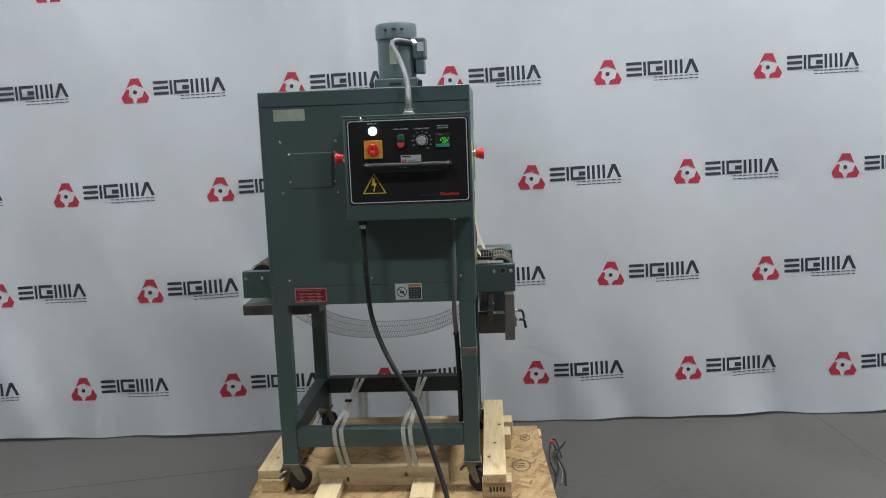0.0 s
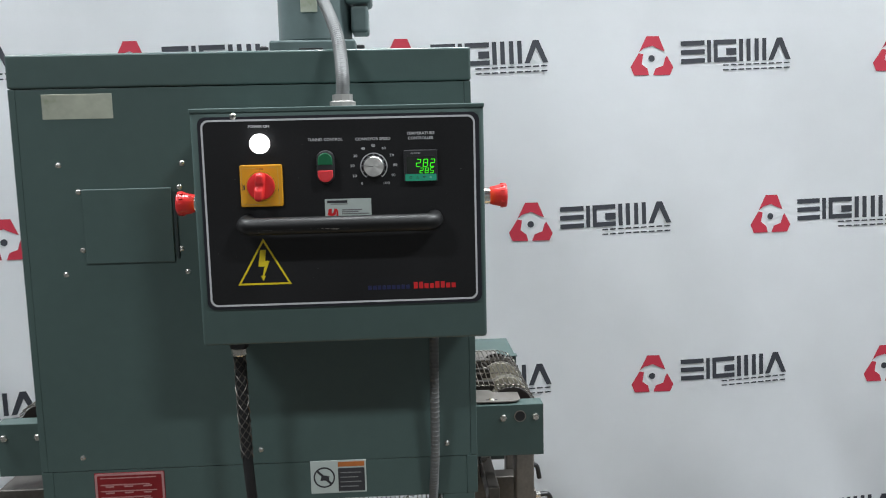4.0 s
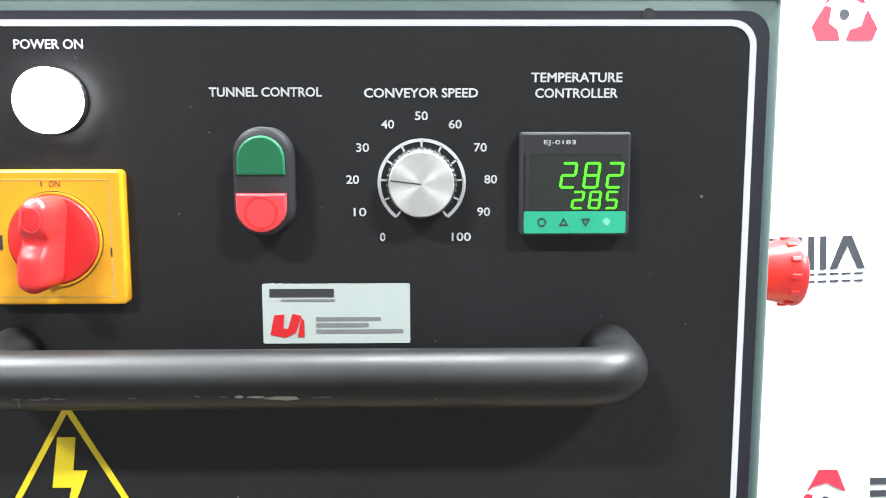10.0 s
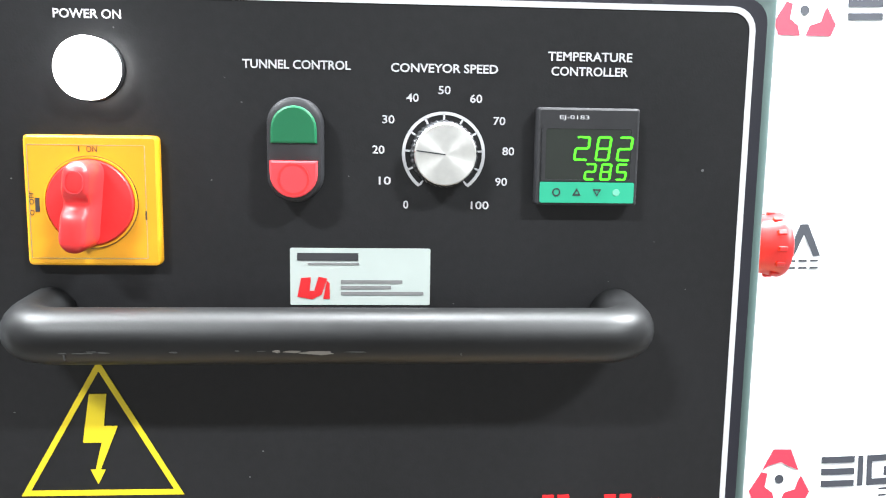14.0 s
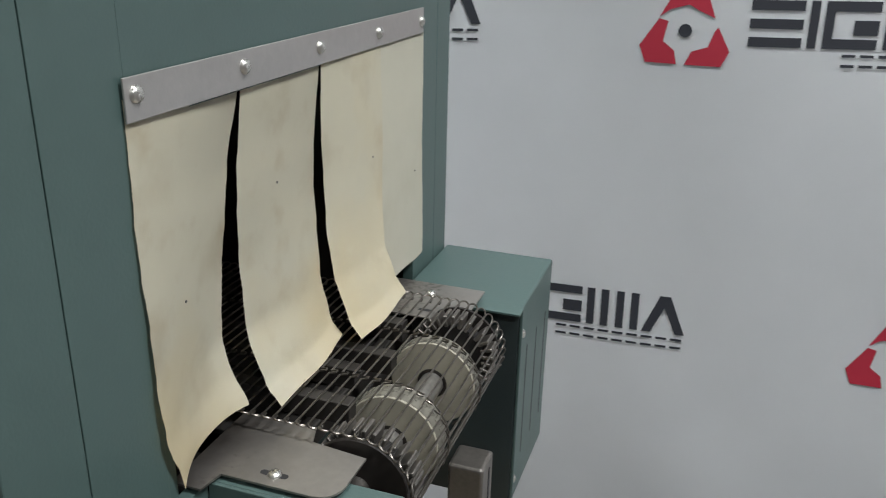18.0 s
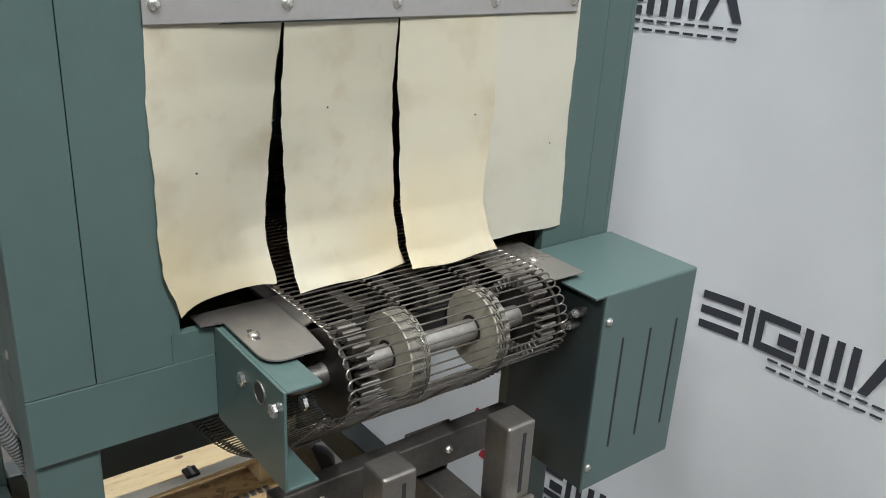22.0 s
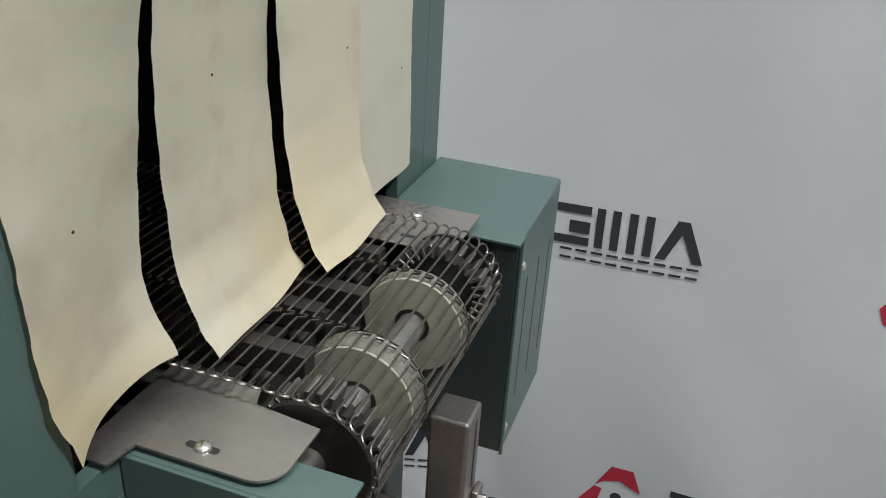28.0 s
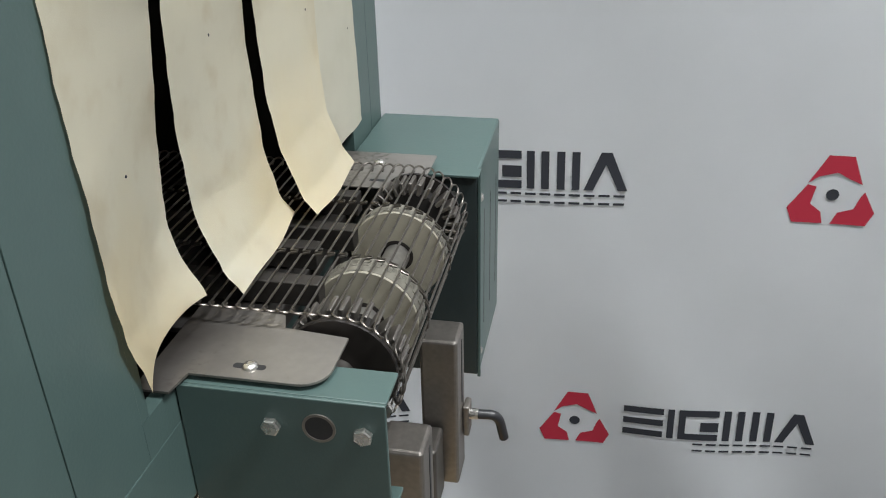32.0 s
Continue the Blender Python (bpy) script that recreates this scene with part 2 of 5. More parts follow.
def strands(m):
    """Long pressed wood strands in two crossing directions, each with a shade of its own."""
    nt = m.node_tree
    bsdf = nt.nodes["Principled BSDF"]
    old = bsdf.inputs["Base Color"].links[0].from_socket
    coord = nt.nodes.new("ShaderNodeTexCoord")
    layers = []
    for spin in (24, -58):
        turn_ = nt.nodes.new("ShaderNodeMapping")
        turn_.inputs["Rotation"].default_value = (0, 0, radians(spin))
        long_ = nt.nodes.new("ShaderNodeMapping")
        long_.inputs["Scale"].default_value = (62, 14, 1)
        cell = nt.nodes.new("ShaderNodeTexVoronoi")
        cell.inputs["Scale"].default_value = 1.0
        nt.links.new(coord.outputs["Object"], turn_.inputs[0])
        nt.links.new(turn_.outputs[0], long_.inputs[0])
        nt.links.new(long_.outputs[0], cell.inputs["Vector"])
        sep = nt.nodes.new("ShaderNodeSeparateColor")
        nt.links.new(cell.outputs["Color"], sep.inputs[0])
        layers.append(sep.outputs)
    pick = nt.nodes.new("ShaderNodeMath")
    pick.operation = "GREATER_THAN"
    pick.inputs[1].default_value = 0.5
    nt.links.new(layers[0][1], pick.inputs[0])
    one = nt.nodes.new("ShaderNodeMix")
    nt.links.new(pick.outputs[0], one.inputs[0])
    nt.links.new(layers[0][0], one.inputs[2])
    nt.links.new(layers[1][0], one.inputs[3])
    ramp = nt.nodes.new("ShaderNodeValToRGB")
    ramp.color_ramp.elements[0].color = (0.50, 0.42, 0.33, 1)
    ramp.color_ramp.elements[1].color = (1.0, 1.0, 0.98, 1)
    mid = ramp.color_ramp.elements.new(0.25)
    mid.color = (0.74, 0.70, 0.64, 1)
    nt.links.new(one.outputs[0], ramp.inputs[0])
    tint = nt.nodes.new("ShaderNodeMix")
    tint.data_type, tint.blend_type = "RGBA", "MULTIPLY"
    tint.inputs[0].default_value = 1.0
    nt.links.new(old, tint.inputs[6])
    nt.links.new(ramp.outputs[0], tint.inputs[7])
    gain = nt.nodes.new("ShaderNodeMix")
    gain.data_type, gain.blend_type = "RGBA", "MULTIPLY"
    gain.inputs[0].default_value = 1.0
    nt.links.new(tint.outputs[2], gain.inputs[6])
    gain.inputs[7].default_value = (1.28, 1.28, 1.28, 1)
    nt.links.new(gain.outputs[2], bsdf.inputs["Base Color"])


strands(OSB)
FLAP_PALE = material("pale_silicone_cloth_flap", (0.70, 0.675, 0.575), 0.6, 0, 0.04, 4.5, 30, 0.07, 900, stain=(0.66, 0.635, 0.53), spec=0.3)
# Dark copy of the flap cloth: the tunnel's inner shade as colour.
FLAP_SHADED = material("shaded_silicone_cloth_flap", (0.20, 0.17, 0.125), 0.65, 0, 0.2, 6, 40, 0.07, 900, stain=(0.09, 0.075, 0.055), spec=0.3)
scorch(PLATE, 0.0, 0.075, (0.085, 0.075, 0.068), 9, -0.20, 0.30, 0.40, 0.95, 0)
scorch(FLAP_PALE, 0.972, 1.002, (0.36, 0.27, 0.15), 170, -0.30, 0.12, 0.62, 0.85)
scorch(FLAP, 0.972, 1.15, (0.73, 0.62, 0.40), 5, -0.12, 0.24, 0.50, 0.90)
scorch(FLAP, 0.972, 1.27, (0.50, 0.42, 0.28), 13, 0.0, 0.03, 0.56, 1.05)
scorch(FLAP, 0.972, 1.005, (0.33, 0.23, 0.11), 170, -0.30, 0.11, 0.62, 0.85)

# ---------------------------------------------------------------- builders


def part(name, bm, mat, parent=None, label="", smooth=False):
    me = bpy.data.meshes.new(name)
    bm.to_mesh(me)
    bm.free()
    for m in mat if isinstance(mat, (list, tuple)) else [mat]:
        me.materials.append(m)
    if smooth:
        me.shade_smooth()
        me.set_sharp_from_angle(angle=radians(38))
    ob = new(name, me)
    if parent is not None:
        hang(ob, parent)
    if label:
        ob["label"] = label
    return ob


def hang(ob, parent):
    ob.parent = parent
    ob.matrix_parent_inverse = parent.matrix_basis.inverted() if parent.parent is None else Matrix.Identity(4)


def share(ob, name, m, parent):
    """A piece of its own on the mesh of ob, at the pose m."""
    o = new(name, ob.data)
    hang(o, parent)
    o.matrix_basis = m
    return o


def thing(name, x, y, z, label, category, group=""):
    ob = new(name)
    ob.matrix_basis = pose(x, y, z)
    ob.empty_display_size = 0.05
    return tagged(ob, label, category, group)


def bevelled(bm, geom_edges, width, seg=2):
    bmesh.ops.bevel(bm, geom=list(geom_edges), offset=width, segments=seg, affect="EDGES", profile=0.5)


def block(x0, x1, y0, y1, z0, z1, bevel=0.0, seg=2, bm=None):
    own = bmesh.new()
    bmesh.ops.create_cube(own, size=1, matrix=Matrix.Translation(((x0 + x1) / 2, (y0 + y1) / 2, (z0 + z1) / 2)) @ Matrix.Diagonal((x1 - x0, y1 - y0, z1 - z0, 1)))
    if bevel:
        bevelled(own, own.edges, bevel, seg)
    return merge(bm, own)


def merge(bm, own):
    if bm is None:
        return own
    me = bpy.data.meshes.new("tmp")
    own.to_mesh(me)
    own.free()
    bm.from_mesh(me)
    bpy.data.meshes.remove(me)
    return bm


def turned(profile, seg=24, m=None, bm=None):
    """A body of revolution about z from (radius, height) pairs, closed at both ends, set at m."""
    own = bmesh.new()
    rings = []
    for r, h in profile:
        rings.append([own.verts.new((r * math.cos(2 * math.pi * i / seg), r * math.sin(2 * math.pi * i / seg), h)) for i in range(seg)])
    for a, b in zip(rings, rings[1:]):
        for i in range(seg):
            own.faces.new((a[i], a[(i + 1) % seg], b[(i + 1) % seg], b[i]))
    own.faces.new(rings[0][::-1])
    own.faces.new(rings[-1])
    if m is not None:
        own.transform(m)
    bmesh.ops.recalc_face_normals(own, faces=own.faces)
    return merge(bm, own)


def tube(points, r, seg=8, bm=None):
    """A round bar along points."""
    own = bmesh.new()
    pts = [Vector(p) for p in points]
    rings = []
    up = Vector((0, 0, 1))
    for i, p in enumerate(pts):
        d = (pts[min(i + 1, len(pts) - 1)] - pts[max(i - 1, 0)]).normalized()
        side = d.cross(up)
        if side.length < 0.05:
            side = d.cross(Vector((0, 1, 0)))
        side.normalize()
        v = side.cross(d)
        rings.append([own.verts.new(p + r * (math.cos(2 * math.pi * k / seg) * side + math.sin(2 * math.pi * k / seg) * v)) for k in range(seg)])
        up = v
    for a, b in zip(rings, rings[1:]):
        for k in range(seg):
            own.faces.new((a[k], a[(k + 1) % seg], b[(k + 1) % seg], b[k]))
    own.faces.new(rings[0][::-1])
    own.faces.new(rings[-1])
    bmesh.ops.recalc_face_normals(own, faces=own.faces)
    return merge(bm, own)


def rounded(points, radius, n=5):
    """A polyline with its inner corners rounded."""
    pts = [Vector(p) for p in points]
    out = [pts[0]]
    for a, b, c in zip(pts, pts[1:], pts[2:]):
        r = min(radius, (a - b).length * 0.49, (c - b).length * 0.49)
        p, q = b + (a - b).normalized() * r, b + (c - b).normalized() * r
        for i in range(n + 1):
            s = i / n
            out.append(p * (1 - s) ** 2 + b * 2 * s * (1 - s) + q * s * s)
    out.append(pts[-1])
    return out


def spline(points, n=8):
    """A smooth curve through points."""
    pts = [Vector(p) for p in points]
    pts = [2 * pts[0] - pts[1]] + pts + [2 * pts[-1] - pts[-2]]
    out = []
    for i in range(1, len(pts) - 2):
        a, b, c, d = pts[i - 1 : i + 3]
        for k in range(n):
            s = k / n
            out.append(0.5 * ((2 * b) + (c - a) * s + (2 * a - 5 * b + 4 * c - d) * s * s + (3 * b - a - 3 * c + d) * s**3))
    out.append(pts[-2])
    return out


def slab(outline, y0, y1, bm=None, bevel=0.0):
    """A plate from (x, z) corners, from depth y0 to y1."""
    own = bmesh.new()
    face = own.faces.new([own.verts.new((x, y0, z)) for x, z in outline])
    ext = bmesh.ops.extrude_face_region(own, geom=[face])
    bmesh.ops.translate(own, vec=(0, y1 - y0, 0), verts=[v for v in ext["geom"] if isinstance(v, bmesh.types.BMVert)])
    bmesh.ops.recalc_face_normals(own, faces=own.faces)
    if bevel:
        bevelled(own, [e for e in own.edges if all(abs(v.co.y - y0) < 1e-6 for v in e.verts)], bevel, 2)
    return merge(bm, own)


def round_rect(x0, x1, z0, z1, r, n=6):
    out = []
    for cx, cz, a in ((x1 - r, z1 - r, 0), (x0 + r, z1 - r, 90), (x0 + r, z0 + r, 180), (x1 - r, z0 + r, 270)):
        out += [(cx + r * math.cos(radians(a + 90 * i / n)), cz + r * math.sin(radians(a + 90 * i / n))) for i in range(n + 1)]
    return out


def ring(outer, inner, y0, y1, bm=None):
    """A frame between two outlines of as many corners."""
    own = bmesh.new()
    rows = [[own.verts.new((x, y, z)) for x, z in line] for y in (y0, y1) for line in (outer, inner)]
    n = len(outer)
    for a, b in ((0, 1), (1, 3), (3, 2), (2, 0)):
        for i in range(n):
            own.faces.new((rows[a][i], rows[a][(i + 1) % n], rows[b][(i + 1) % n], rows[b][i]))
    bmesh.ops.recalc_face_normals(own, faces=own.faces)
    return merge(bm, own)


def lettering(name, words, width, height, m, mat, parent, bold=0.0):
    """Words of a given width and cap height, upright in the plane y = 0 of m, centred."""
    cu = bpy.data.curves.new(name, "FONT")
    cu.body, cu.size, cu.offset = words, 1.0, bold
    cu.align_x, cu.align_y = "CENTER", "CENTER"
    cu.resolution_u = 3
    tmp = bpy.data.objects.new(name, cu)
    scene.collection.objects.link(tmp)
    bpy.context.view_layer.update()
    me = bpy.data.meshes.new_from_object(tmp.evaluated_get(bpy.context.evaluated_depsgraph_get()))
    bpy.data.objects.remove(tmp)
    bpy.data.curves.remove(cu)
    xs = [v.co.x for v in me.vertices]
    ys = [v.co.y for v in me.vertices]
    sx, sy = width / (max(xs) - min(xs)), height / (max(ys) - min(ys))
    ox, oy = (max(xs) + min(xs)) / 2, (max(ys) + min(ys)) / 2
    for v in me.vertices:
        v.co = m @ Vector(((v.co.x - ox) * sx, 0, (v.co.y - oy) * sy))
    me.materials.append(mat)
    ob = new(name, me)
    hang(ob, parent)
    return ob


def bolt_head(r, h, seg=6):
    return turned([(r * 0.6, 0), (r, 0.0004), (r, h * 0.8), (r * 0.85, h)], seg)


def dome(r, h, seg=12):
    return turned([(r, 0), (r * 0.97, h * 0.35), (r * 0.75, h * 0.75), (r * 0.35, h * 0.97), (0.0005, h)], seg)


def face_y(x, y, z, spin=0):
    """The pose of a body of revolution whose axis points to -y."""
    return pose(x, y, z, 90, 0, 0) @ pose(0, 0, 0, 0, 0, spin)


def face_x(x, y, z):
    """The pose of a body of revolution whose axis points to +x."""
    return pose(x, y, z, 0, 90, 0)


# ---------------------------------------------------------------- the hall
bm = block(-9, 9, -9.5, 6, FLOOR - 0.15, FLOOR)
floor = tagged(part("floor", bm, CONCRETE), "grey sealed concrete floor with saw-cut joints", "floor", kind="structure")
for xa, ya, xb, yb in ((1.72, 1.32, 2.35, -4.4), (-3.4, 0.14, 0.3, 1.07), (-3.4, -5.3, -2.9, 1.2)):
    d = Vector((xb - xa, yb - ya, 0))
    own = block(0, d.length, -0.0018, 0.0018, FLOOR + 0.0004, FLOOR + 0.0008)
    own.transform(Matrix.Translation((xa, ya, 0)) @ Matrix.Rotation(math.atan2(d.y, d.x), 4, "Z"))
    part("joint", own, JOINT, floor)
for nm, box_, cat in (
    ("wall_north", (-9, 9, 6, 6.2, FLOOR, CEIL), "wall"),
    ("wall_south", (-9, 9, -9.7, -9.5, FLOOR, CEIL), "wall"),
    ("wall_east", (9, 9.2, -9.7, 6.2, FLOOR, CEIL), "wall"),
    ("wall_west", (-9.2, -9, -9.7, 6.2, FLOOR, CEIL), "wall"),
):
    tagged(part(nm, block(*box_), WALL), "plain grey painted warehouse wall", cat, kind="structure")
tagged(part("ceiling", block(-9.2, 9.2, -9.7, 6.2, CEIL, CEIL + 0.2), CEILING), "grey metal warehouse ceiling", "ceiling", kind="structure")
for lx, ly, watts in LAMPS:
    lt = thing("ceiling_light", lx, ly, CEIL - 0.58, "white rectangular high bay ceiling light", "ceiling light", "high bay lights")
    part("housing", block(lx - 0.68, lx + 0.68, ly - 0.25, ly + 0.25, CEIL - 0.56, CEIL - 0.48, 0.01), WALL, lt)
    for sx in (-0.5, 0.5):
        part("hanger", tube([(lx + sx, ly, CEIL - 0.49), (lx + sx, ly, CEIL)], 0.008), STEEL, lt)


def cloth(x, z):
    """The backdrop's depth at x and z: a hung sheet, slightly askew, with shallow vertical folds."""
    low = max(0.0, 0.55 - z)
    fold = 0.012 * math.sin(2.1 * x + 0.7) + 0.008 * math.sin(5.3 * x + 1.3 * z) + 0.0045 * math.sin(11 * x - 0.8 * z + 2)
    fold += 0.0045 * math.sin(7.3 * x + 3.7 * z) * math.sin(3.1 * x - 2.3 * z + 1) + 0.0016 * math.sin(19 * x + 6 * z) * math.sin(4.7 * z + 2.9 * x)
    wrinkle = low * (0.018 * math.sin(9 * x + 3 * z) + 0.012 * math.sin(17 * x + 5 * z + 1))
    crease = 0.012 * math.exp(-(((x + 0.55 + 0.03 * z) / 0.05) ** 2)) * min(1, max(0, z - 1.3))
    return 1.272 + 0.05 * (x - 0.3) + 0.035 * (z - 1.0) + fold + wrinkle - crease


bm = bmesh.new()
nx, nz = 320, 110
grid = [[bm.verts.new((-5 + 10 * i / nx, cloth(-5 + 10 * i / nx, FLOOR + 0.006 + 3.6 * j / nz), FLOOR + 0.006 + 0.014 * (0.5 + 0.5 * math.sin(i * 0.21) * math.sin(i * 0.05)) * (j == 0) + 3.6 * j / nz)) for i in range(nx + 1)] for j in range(nz + 1)]
for j in range(nz):
    for i in range(nx):
        bm.faces.new((grid[j][i], grid[j][i + 1], grid[j + 1][i + 1], grid[j + 1][i]))
bmesh.ops.solidify(bm, geom=bm.faces[:], thickness=-0.003)
bmesh.ops.recalc_face_normals(bm, faces=bm.faces)
backdrop = tagged(part("backdrop", bm, CLOTH, smooth=True), "white cloth backdrop printed with red and charcoal marks", "backdrop", kind="structure")
part("top_bar", tube([(-5, cloth(-5, 3.6), 3.63), (5, cloth(5, 3.6), 3.63)], 0.02), ALU, backdrop)


def printed(shapes, cx, cz, mat, name):
    """Flat shapes (x, z corners round a centre) laid on the cloth."""
    own = bmesh.new()
    for poly in shapes:
        f = own.faces.new([own.verts.new((x, 0, z)) for x, z in poly])
    for _ in range(2):
        bmesh.ops.subdivide_edges(own, edges=[e for e in own.edges if e.calc_length() > 0.03], cuts=1)
    bmesh.ops.triangulate(own, faces=own.faces[:])
    for v in own.verts:
        v.co = Vector((cx + v.co.x, cloth(cx + v.co.x, cz + v.co.z) - 0.0013, cz + v.co.z))
    part(name, own, mat, backdrop)


UNIT = 0.00104
EMBLEM = [[(x * UNIT, z * UNIT) for x, z in p] for p in (
    [(-16, 65), (22, 65), (41, 19), (17, 29), (2, 37), (-25, 29), (-40, 17)],
    [(-40, 15), (-26, 12), (-31, -18), (-13, -31), (-8, -51), (-55, -51), (-66, -26)],
    [(47, 7), (67, -28), (57, -51), (4, -51), (12, -31), (35, -23), (42, -1)],
)]
HUBDOT = [[(0.0104 * math.cos(k * math.pi / 6), 0.0104 * math.sin(k * math.pi / 6) - 0.001) for k in range(12)]]


LEAN = radians(1.5)


def tilted(shapes):
    """Shapes turned a little about the mark's centre, as the print hangs."""
    c, q = math.cos(LEAN), math.sin(LEAN)
    return [[(x * c - z * q, x * q + z * c) for x, z in p] for p in shapes]


def bar(x0, x1, z0, z1):
    return [(x0, z0), (x1, z0), (x1, z1), (x0, z1)]


# the wordmark as plain bars
WZ0, WZ1, WT = -0.0215, 0.0475, 0.0145
MID = (WZ0 + WZ1 - WT) / 2
WORD = [bar(0.094, 0.170, z, z + WT) for z in (WZ0, MID, WZ1 - WT)]
WORD += [bar(0.178, 0.1905, WZ0, WZ1)]
WORD += [bar(0.199, 0.212, WZ0, WZ1), bar(0.212, 0.274, WZ1 - WT, WZ1), bar(0.212, 0.274, WZ0, WZ0 + WT), bar(0.240, 0.274, WZ0 + WT + 0.006, MID + WT)]
WORD += [bar(x, x + 0.0135, WZ0, WZ1) for x in (0.283, 0.308, 0.335, 0.3605)]
WORD += [[(0.381, WZ0), (0.397, WZ0), (0.418, WZ1 - 0.022), (0.418, WZ1), (0.409, WZ1)], [(0.418, WZ1), (0.418, WZ1 - 0.022), (0.439, WZ0), (0.455, WZ0), (0.427, WZ1)]]
WORD = tilted(WORD)
SMALL = []
for k in range(9):
    a = 0.2290 + k * 0.0254
    SMALL += [bar(a, a + 0.0190, z, z + 0.0042) for z in (-0.0485, -0.0335)]
SMALL = tilted(SMALL)
for row in range(7):
    z = 0.2225 + 0.5075 * row
    for col in range(-6, 6):
        x = (0.289 if row % 2 == 0 else 0.683) + 0.788 * col
        if -3.6 < x < 3.6 and z < 3.4:
            printed(EMBLEM, x, z, LOGO_RED, "printed_emblem")
            printed(HUBDOT, x, z, LOGO_GREY, "printed_dot")
            printed(WORD, x, z, LOGO_GREY, "printed_bars")
            printed(SMALL, x, z, LOGO_GREY, "printed_small_bars")

# ---------------------------------------------------------------- the pallet
PT = 0.073
pallet = thing("pallet", -0.33, 0.39, FLOOR, "wooden pallet topped with an oriented strand board", "pallet")
PX0, PX1, PY0, PY1 = -0.945, 0.285, -0.12, 0.905
for x in (PX0 + 0.02, (PX0 + PX1) / 2, PX1 - 0.02):
    part("runner", block(x - 0.019, x + 0.019, PY0, PY1, FLOOR + 0.017, PT - 0.034, 0.003), PINE, pallet)
for y in (PY0, 0.22, 0.50, PY1 - 0.09):
    part("deck_plank", block(PX0, PX1, y, y + 0.09, PT - 0.033, PT - 0.0165, 0.002), PINE_CROSS, pallet)
    part("bottom_plank", block(PX0, PX1, y, y + 0.09, FLOOR, FLOOR + 0.0165, 0.002), PINE_CROSS, pallet)
own = block(PX0, PX1, PY0, PY1, PT - 0.016, PT, 0.002)
own.transform(Matrix.Translation((0.285, 0.5, 0)) @ Matrix.Rotation(radians(2.4), 4, "Z") @ Matrix.Translation((-0.285, -0.5, 0)))
part("board_top", own, OSB, pallet)


def lumber(x0, x1, y0, y1, z0, z1, label):
    ob = part("lumber", block(x0, x1, y0, y1, z0, z1, 0.004), PINE if y1 - y0 > x1 - x0 else PINE_CROSS)
    return tagged(ob, label, "lumber", "blocking lumber on the pallet")


post = lumber(0.016, 0.108, 0.095, 0.985, PT + 0.069, PT + 0.107, "long pale pine two-by-four on edge blocks")
foot = lumber(0.012, 0.128, 0.115, 0.205, PT, PT + 0.068, "short pine block under a two-by-four")
lumber(0.045, 0.150, 0.78, 0.87, PT, PT + 0.068, "short pine block under a two-by-four")
lumber(0.070, 0.138, 0.62, 0.72, PT, PT + 0.068, "short pine block under a two-by-four")
side = lumber(-0.900, -0.806, 0.20, 0.93, PT + 0.055, PT + 0.093, "long pine two-by-four beside the casters")
lumber(-0.890, -0.795, 0.195, 0.31, PT, PT + 0.054, "short pine block under a two-by-four")
lumber(-0.890, -0.795, 0.775, 0.825, PT, PT + 0.054, "short pine block under a two-by-four")
cross = lumber(-0.66, -0.125, 0.245, 0.283, PT, PT + 0.080, "pine cross board between the casters")
lumber(-0.68, -0.085, 0.785, 0.823, PT, PT + 0.088, "pine cross board between the casters")
lumber(-0.645, -0.555, 0.05, 0.24, PT, PT + 0.038, "short pine board lying along the pallet")
lumber(-0.27, -0.18, 0.05, 0.24, PT, PT + 0.038, "short pine board lying along the pallet")
knot = None
for ob, kx, ky, kz, rx in ((post, 0.065, 0.422, PT + 0.107, 0), (post, 0.041, 0.270, PT + 0.107, 0), (post, 0.088, 0.640, PT + 0.107, 0), (side, -0.848, 0.330, PT + 0.093, 0), (side, -0.872, 0.610, PT + 0.093, 0), (cross, -0.300, 0.245, PT + 0.047, 90), (cross, -0.540, 0.245, PT + 0.030, 90)):
    m = pose(kx, ky, kz, rx) @ Matrix.Diagonal((0.8, 1.25, 1, 1))
    if knot is None:
        knot = part("knot", turned([(0.0085, -0.0010), (0.0085, 0.0002), (0.0070, 0.0004)], 14), KNOT, ob)
        knot.matrix_basis = m
    else:
        share(knot, "knot", m, ob)
for k in range(5):
    part("printed_bar", block(0.040 + 0.013 * k, 0.049 + 0.013 * k, 0.1144, 0.1149, PT + 0.026 + 0.003 * (k % 2), PT + 0.046), TAG_INK, foot)
for x0, y0, r in ((0.175, 0.43, 0.040), (0.205, 0.75, 0.024)):
    c = [[(x0 + q * math.cos(k * math.pi / 12), y0 + 1.6 * q * math.sin(k * math.pi / 12)) for k in range(24)] for q in (r, r - 0.003)]
    own = ring(c[0], c[1], 0, 0.0006)
    for k in range(3):
        slab([(x0 - r * 0.5, y0 + 0.018 * k - 0.024), (x0 + r * 0.4, y0 + 0.018 * k - 0.020), (x0 + r * 0.4, y0 + 0.018 * k - 0.014), (x0 - r * 0.5, y0 + 0.018 * k - 0.018)], 0, 0.0006, bm=own)
    own.transform(Matrix.Translation((0, 0, PT)) @ Matrix(((1, 0, 0, 0), (0, 0, 1, 0), (0, 1, 0, 0), (0, 0, 0, 1))))
    bmesh.ops.recalc_face_normals(own, faces=own.faces)
    part("marker_scrawl", own, TAG_INK, pallet)
